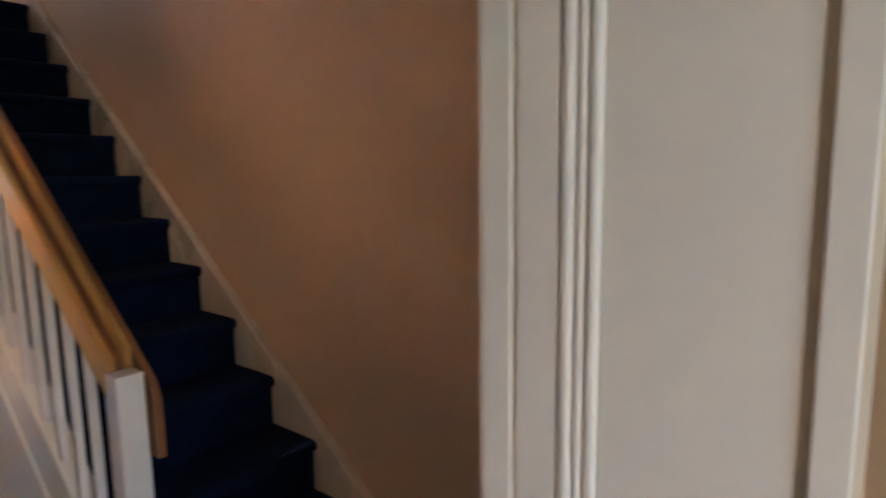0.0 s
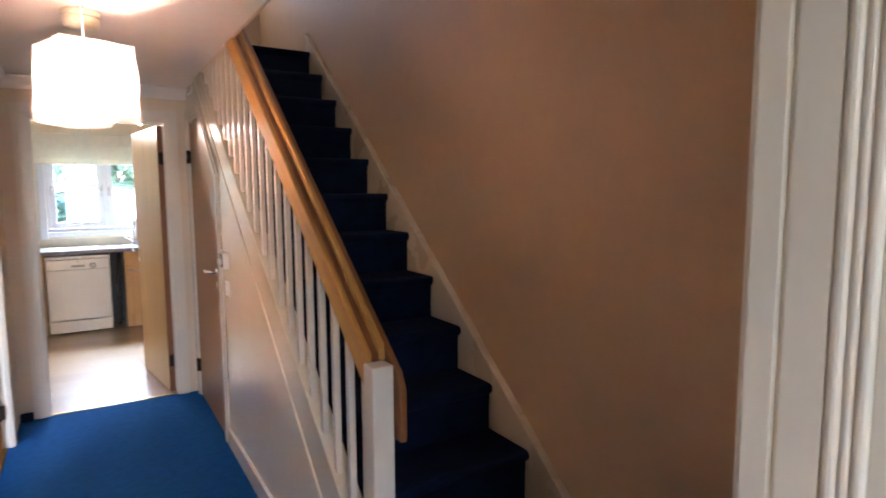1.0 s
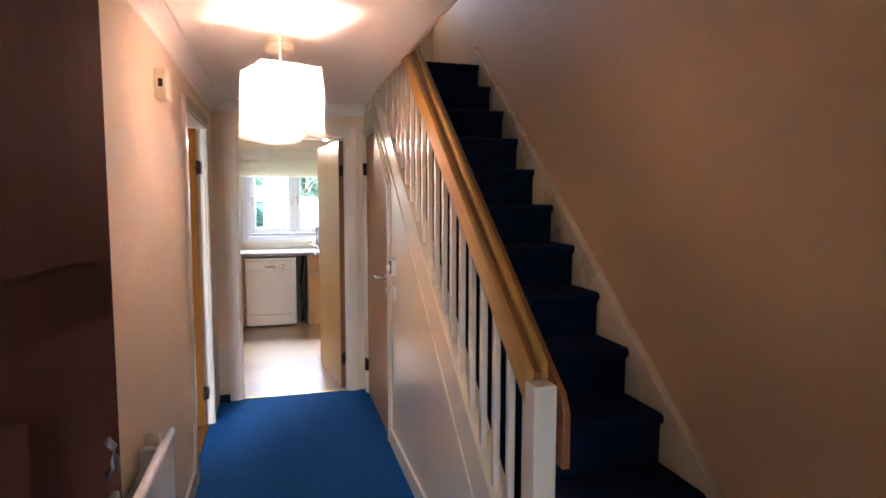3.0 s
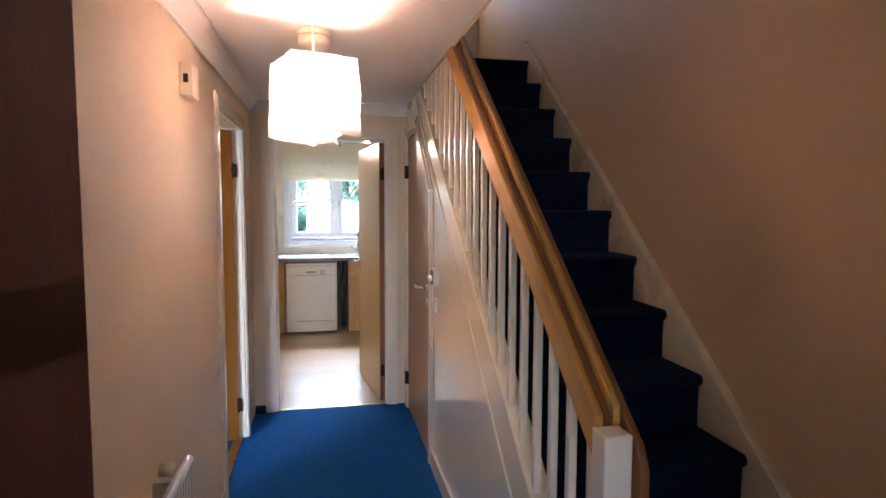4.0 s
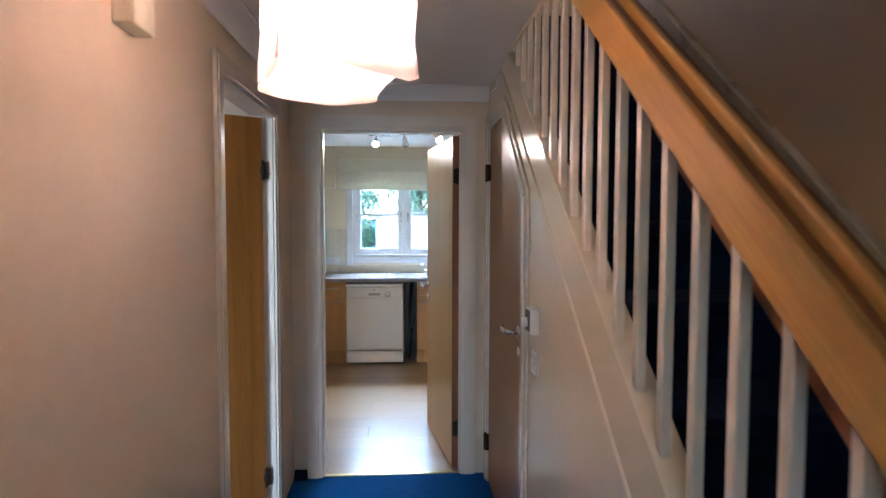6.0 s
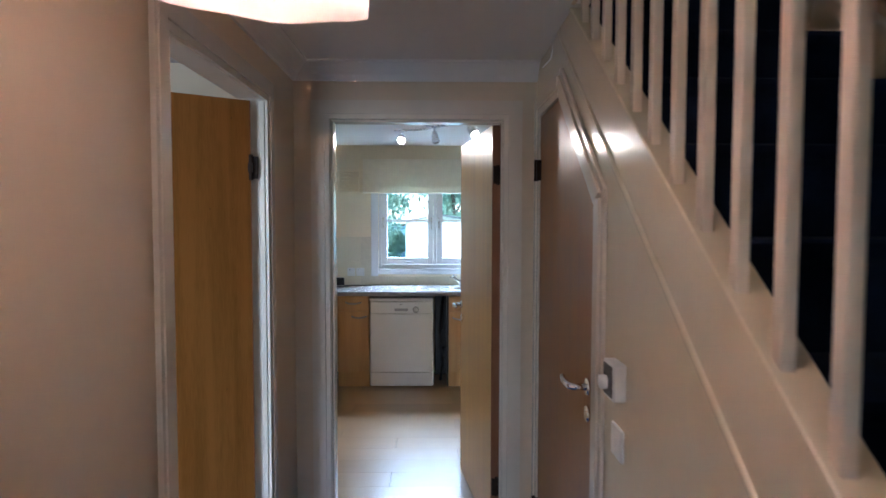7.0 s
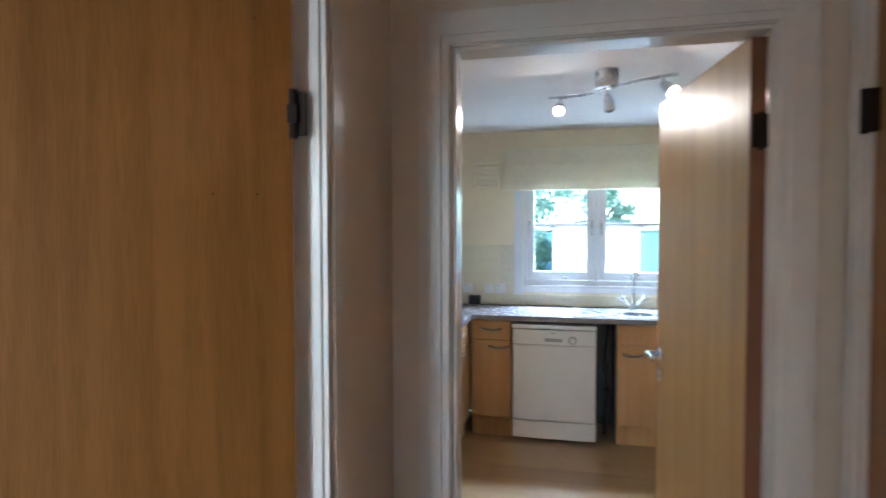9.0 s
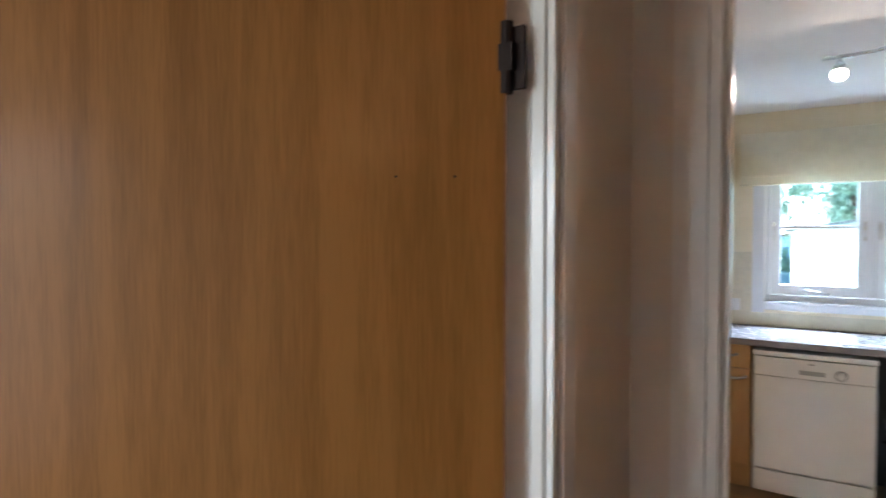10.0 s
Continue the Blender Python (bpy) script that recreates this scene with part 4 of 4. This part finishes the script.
for sx, dbl in ((-0.268, 0), (-0.085, 0), (0.008, 0), (-0.43, 0)):
    so = thing("wall_socket", pose(sx, KN, 1.04), "white plastic switched socket above the worktop", "socket", "sockets over the worktop")
    part("plate", boxes((sx - 0.041, sx + 0.041, KN - 0.017, KN - 0.006, 0.998, 1.08)), WHITEPL, so, bevel=0.002)
    part("rocker", boxes((sx - 0.02, sx - 0.008, KN - 0.022, KN - 0.016, 1.045, 1.068)), WHITEPL, so)
    part("red_mark", boxes((sx - 0.018, sx - 0.010, KN - 0.0225, KN - 0.0218, 1.061, 1.065)), DARKPL, so)

ck = thing("digital_clock", pose(-0.198, 8.02, 0.904), "small black digital display standing on the worktop", "clock")
part("case", boxes((-0.248, -0.148, 8.01, 8.05, 0.904, 0.985)), DARKPL, ck, bevel=0.004)
part("stand", boxes((-0.246, -0.150, 8.004, 8.010, 0.904, 0.910)), WHITEPL, ck, "white base strip")
part("screen", boxes((-0.239, -0.157, 8.007, 8.011, 0.918, 0.976)), DARKPL, ck)

# tiles behind the worktop, in the kitchen wall's plane
sp = thing("tile_splashback", pose(-0.3, KN, 0.904), "cream glazed tile splashback above the worktop", "splashback", kind="structure")
part("backing", boxes((KW + 0.002, WX0 - 0.077, KN - 0.004, KN, 0.906, 1.40), (WX0 - 0.077, 2.2, KN - 0.004, KN, 0.906, WZ0 - 0.077)), GROUT, sp)
for col in range(20):
    for row in range(4):
        x = KW + 0.004 + col * 0.125
        z = 0.908 + row * 0.1235
        lim = 1.40 if x + 0.122 < WX0 - 0.076 else WZ0 - 0.077
        if z + 0.121 > lim + 0.004 or x > 2.07:
            continue
        bm = boxes((x, x + 0.1225, KN - 0.007, KN - 0.003, z, z + 0.121))
        part("tile", bm, TILE, sp, bevel=0.0015)

# curved bar of three spots on the kitchen ceiling
sb = thing("spotlight_bar", pose(0.78, 6.15, KC), "brushed steel curved ceiling bar with three spotlights, two lit", "ceiling light")
A, Cc = Vector((0.466, 6.50, 2.238)), Vector((1.068, 6.145, 2.238))
bm = bmesh.new()
rod(bm, [(0.765, 6.375, KC), (0.765, 6.375, 2.245)], 0.058, 28)
part("canopy", bm, STEEL, sb, "round brushed steel canopy", bevel=0.003)
bm = bmesh.new()
pts = []
for i in range(13):
    u = i / 12
    q = A.lerp(Cc, u)
    q = q + Vector((0.02 * math.sin(2 * math.pi * u), 0.045 * math.sin(math.pi * u) + 0.035 * math.sin(2 * math.pi * u), 0))
    pts.append(q)
rod(bm, pts, 0.008, 8)
part("bar", bm, STEEL, sb, smooth=True)
SPOTS = ((pts[1], Vector((-0.05, -0.62, -0.6))), (pts[6], Vector((0.15, 0.25, -0.95))), (pts[11], Vector((0.42, -0.42, -0.55))))
for q, d in SPOTS:
    lit = q is not pts[6]
    d = d.normalized()
    top = q + Vector((0, 0, -0.035))
    bm = bmesh.new()
    rod(bm, [q, top], 0.006, 8)
    stem = part("stem", bm, STEEL, sb, smooth=True)
    bm = bmesh.new()
    rod(bm, [top - d * 0.012, top + d * 0.0, top + d * 0.03, top + d * 0.068], [0.010, 0.018, 0.026, 0.03], 18)
    part("spot_head", bm, STEEL, stem, "brushed steel spotlight head", smooth=True)
    bm = bmesh.new()
    rod(bm, [top + d * 0.066, top + d * 0.072, top + d * 0.080, top + d * 0.084], [0.027, 0.026, 0.018, 0.006], 18)
    part("lens", bm, LENS if lit else LENSOFF, stem, "glowing halogen lens" if lit else "dim lens")
    if lit:
        lamp("halogen_light", "SPOT", look(top + d * 0.09, top + d), SPOT_W if d.x > 0 else SPOT_W * 0.55, HALOGEN, radius=0.025, spot=radians(105))

# wall unit and cooker seen through the gap behind the kitchen door
wu = thing("wall_cabinet", pose(2.05, 6.4, 1.45), "white-fronted wall cabinet on the kitchen's east wall", "wall cabinet")
part("body", boxes((1.92, 2.225, 5.9, 6.9, 1.42, 2.14)), BEECH, wu)
part("door", boxes((1.90, 1.918, 5.902, 6.898, 1.42, 2.14)), APPLIANCE, wu, bevel=0.002)
ck2 = thing("cooker", pose(1.93, 6.4, 0), "white and black cooker with chrome knobs against the wall", "cooker")
part("body", boxes((1.62, 2.22, 6.1, 6.7, 0.03, 0.90)), APPLIANCE, ck2, bevel=0.005)
part("hob", boxes((1.62, 2.22, 6.1, 6.7, 0.901, 0.915)), DARKPL, ck2, "black hob", bevel=0.003)
part("oven_door", boxes((1.598, 1.619, 6.11, 6.69, 0.10, 0.74)), DARKPL, ck2, "black glass oven door", bevel=0.003)
for i in range(5):
    bm = bmesh.new()
    rod(bm, [(1.62, 6.17 + i * 0.115, 0.82), (1.592, 6.17 + i * 0.115, 0.82)], 0.019, 16)
    part("knob", bm, CHROME, ck2, "chrome knob", smooth=True)
bm = bmesh.new()
rod(bm, [(1.598, 6.15, 0.69), (1.565, 6.17, 0.69), (1.565, 6.63, 0.69), (1.598, 6.65, 0.69)], 0.009, 8)
part("oven_handle", bm, CHROME, ck2, "chrome oven handle", smooth=True)

# ---- garden ----
structure("ground", boxes((-400, 400, 8.36, 800, -0.5, -0.18), (-400, 400, -800, -1.01, -0.5, -0.18), (-400, -3.2, -1.01, 8.36, -0.5, -0.18), (2.4, 400, -1.01, 8.36, -0.5, -0.18)), GRASS, "lawn and open ground outside", "ground")
fn = thing("fence", pose(0, 14.2, -0.18), "blue-grey stained close-boarded garden fence", "fence")
part("rail", boxes((-5, 7, 14.22, 14.28, 0.15, 0.25), (-5, 7, 14.22, 14.28, 1.25, 1.35)), FENCE, fn)
for i in range(86):
    x = -5 + i * 0.14
    part("board", boxes((x, x + 0.134, 14.195 + 0.008 * (i % 2), 14.215 + 0.008 * (i % 2), -0.17, 1.46 + 0.01 * math.sin(i * 2.3))), FENCE, fn)
sh = thing("garden_shed", pose(1.2, 12.6, -0.18), "white painted garden shed with a low grey felt roof", "shed")
part("wall", boxes((0.29, 1.52, 12.0, 13.6, -0.18, 1.56)), SHED, sh)
bm = bmesh.new()
prism(bm, [(0.29, 1.56), (1.52, 1.56), (0.905, 1.655)], 12.0, 13.6, "y")
part("gable", bm, SHED, sh)
bm = bmesh.new()
prism(bm, [(0.22, 1.55), (0.905, 1.658), (1.59, 1.55), (1.59, 1.575), (0.905, 1.69), (0.22, 1.575)], 11.9, 13.7, "y")
part("roof", bm, FELT, sh)
for i in range(9):
    x = 0.29 + i * 0.137
    part("board", boxes((x, x + 0.131, 11.985, 12.0, -0.17, 1.56)), SHED, sh)


def tree(x, y, h, crown_r, seed, label):
    rnd = random.Random(seed)
    t = thing("tree", pose(x, y, -0.18), label, "tree", "garden trees")
    bm = bmesh.new()
    rod(bm, [(x, y, -0.2), (x + 0.05, y, h * 0.3), (x - 0.04, y + 0.05, h * 0.6), (x, y, h * 0.85)], [0.13, 0.10, 0.07, 0.02], 10)
    for k in range(9):
        z = h * (0.3 + 0.06 * k)
        a = k * 2.4
        rr = crown_r * 0.8
        rod(bm, [(x, y, z), (x + rr * 0.5 * math.cos(a), y + rr * 0.5 * math.sin(a), z + 0.3), (x + rr * math.cos(a), y + rr * math.sin(a), z + 0.45)], [0.04, 0.025, 0.008], 6)
    part("trunk", bm, BARK, t)
    verts, faces = [], []
    clumps = [(Vector((rnd.gauss(0, 0.45), rnd.gauss(0, 0.45), rnd.uniform(-0.8, 0.8))), rnd.uniform(0.18, 0.42)) for _ in range(46)]
    for c0, cr in clumps:
        for _ in range(90):
            p0 = Vector((x, y, h * 0.68)) + Vector((c0.x * crown_r, c0.y * crown_r, c0.z * h * 0.42)) + Vector((rnd.gauss(0, cr * 0.5), rnd.gauss(0, cr * 0.5), rnd.gauss(0, cr * 0.5))) * crown_r
            q = Euler((rnd.uniform(0, 6.3), rnd.uniform(0, 6.3), rnd.uniform(0, 6.3))).to_matrix()
            s = rnd.uniform(0.05, 0.10)
            k = len(verts)
            verts += [p0 + q @ Vector(v) * s for v in ((-1, 0, 0), (0, -0.45, 0.1), (1, 0, 0), (0, 0.45, 0.1))]
            faces.append((k, k + 1, k + 2, k + 3))
    me = bpy.data.meshes.new("crown")
    inv = TOPM[t.name].inverted()
    me.from_pydata([inv @ v for v in verts], [], faces)
    me.materials.append(LEAF)
    ob = new("crown", me)
    ob.parent = t


tree(-0.5, 16.0, 3.9, 1.3, 3, "leafy green tree behind the garden fence")
tree(1.35, 18.5, 2.9, 0.5, 5, "leafy green tree beyond the shed")
tree(-0.3, 13.2, 1.3, 0.45, 8, "small leafy shrub in front of the fence")

# ---- laminate boards ----
meshes = {}
rowi = 0
y = YE + 0.030
while y < 7.60:
    x = KW + 0.002 - (rowi % 3) * 0.41
    while x < KE:
        x0, x1 = max(x, KW + 0.002), min(x + 1.24, KE - 0.002)
        if x1 - x0 > 0.05:
            wide = round(x1 - x0, 3)
            if wide not in meshes:
                bm = boxes((0.0002, wide - 0.0002, 0.0002, 0.1928, -0.011, 0.0))
                bmesh.ops.bevel(bm, geom=bm.edges[:], offset=0.0003, segments=1, affect="EDGES")
                me = bpy.data.meshes.new("floor_board")
                bm.to_mesh(me)
                bm.free()
                me.materials.append(LAMINATE)
                meshes[wide] = me
            b = new("floor_board", meshes[wide])
            b.parent = kfloor
            b.location = (x0, y, 0.0)
        x += 1.242
    y += 0.193
    rowi += 1
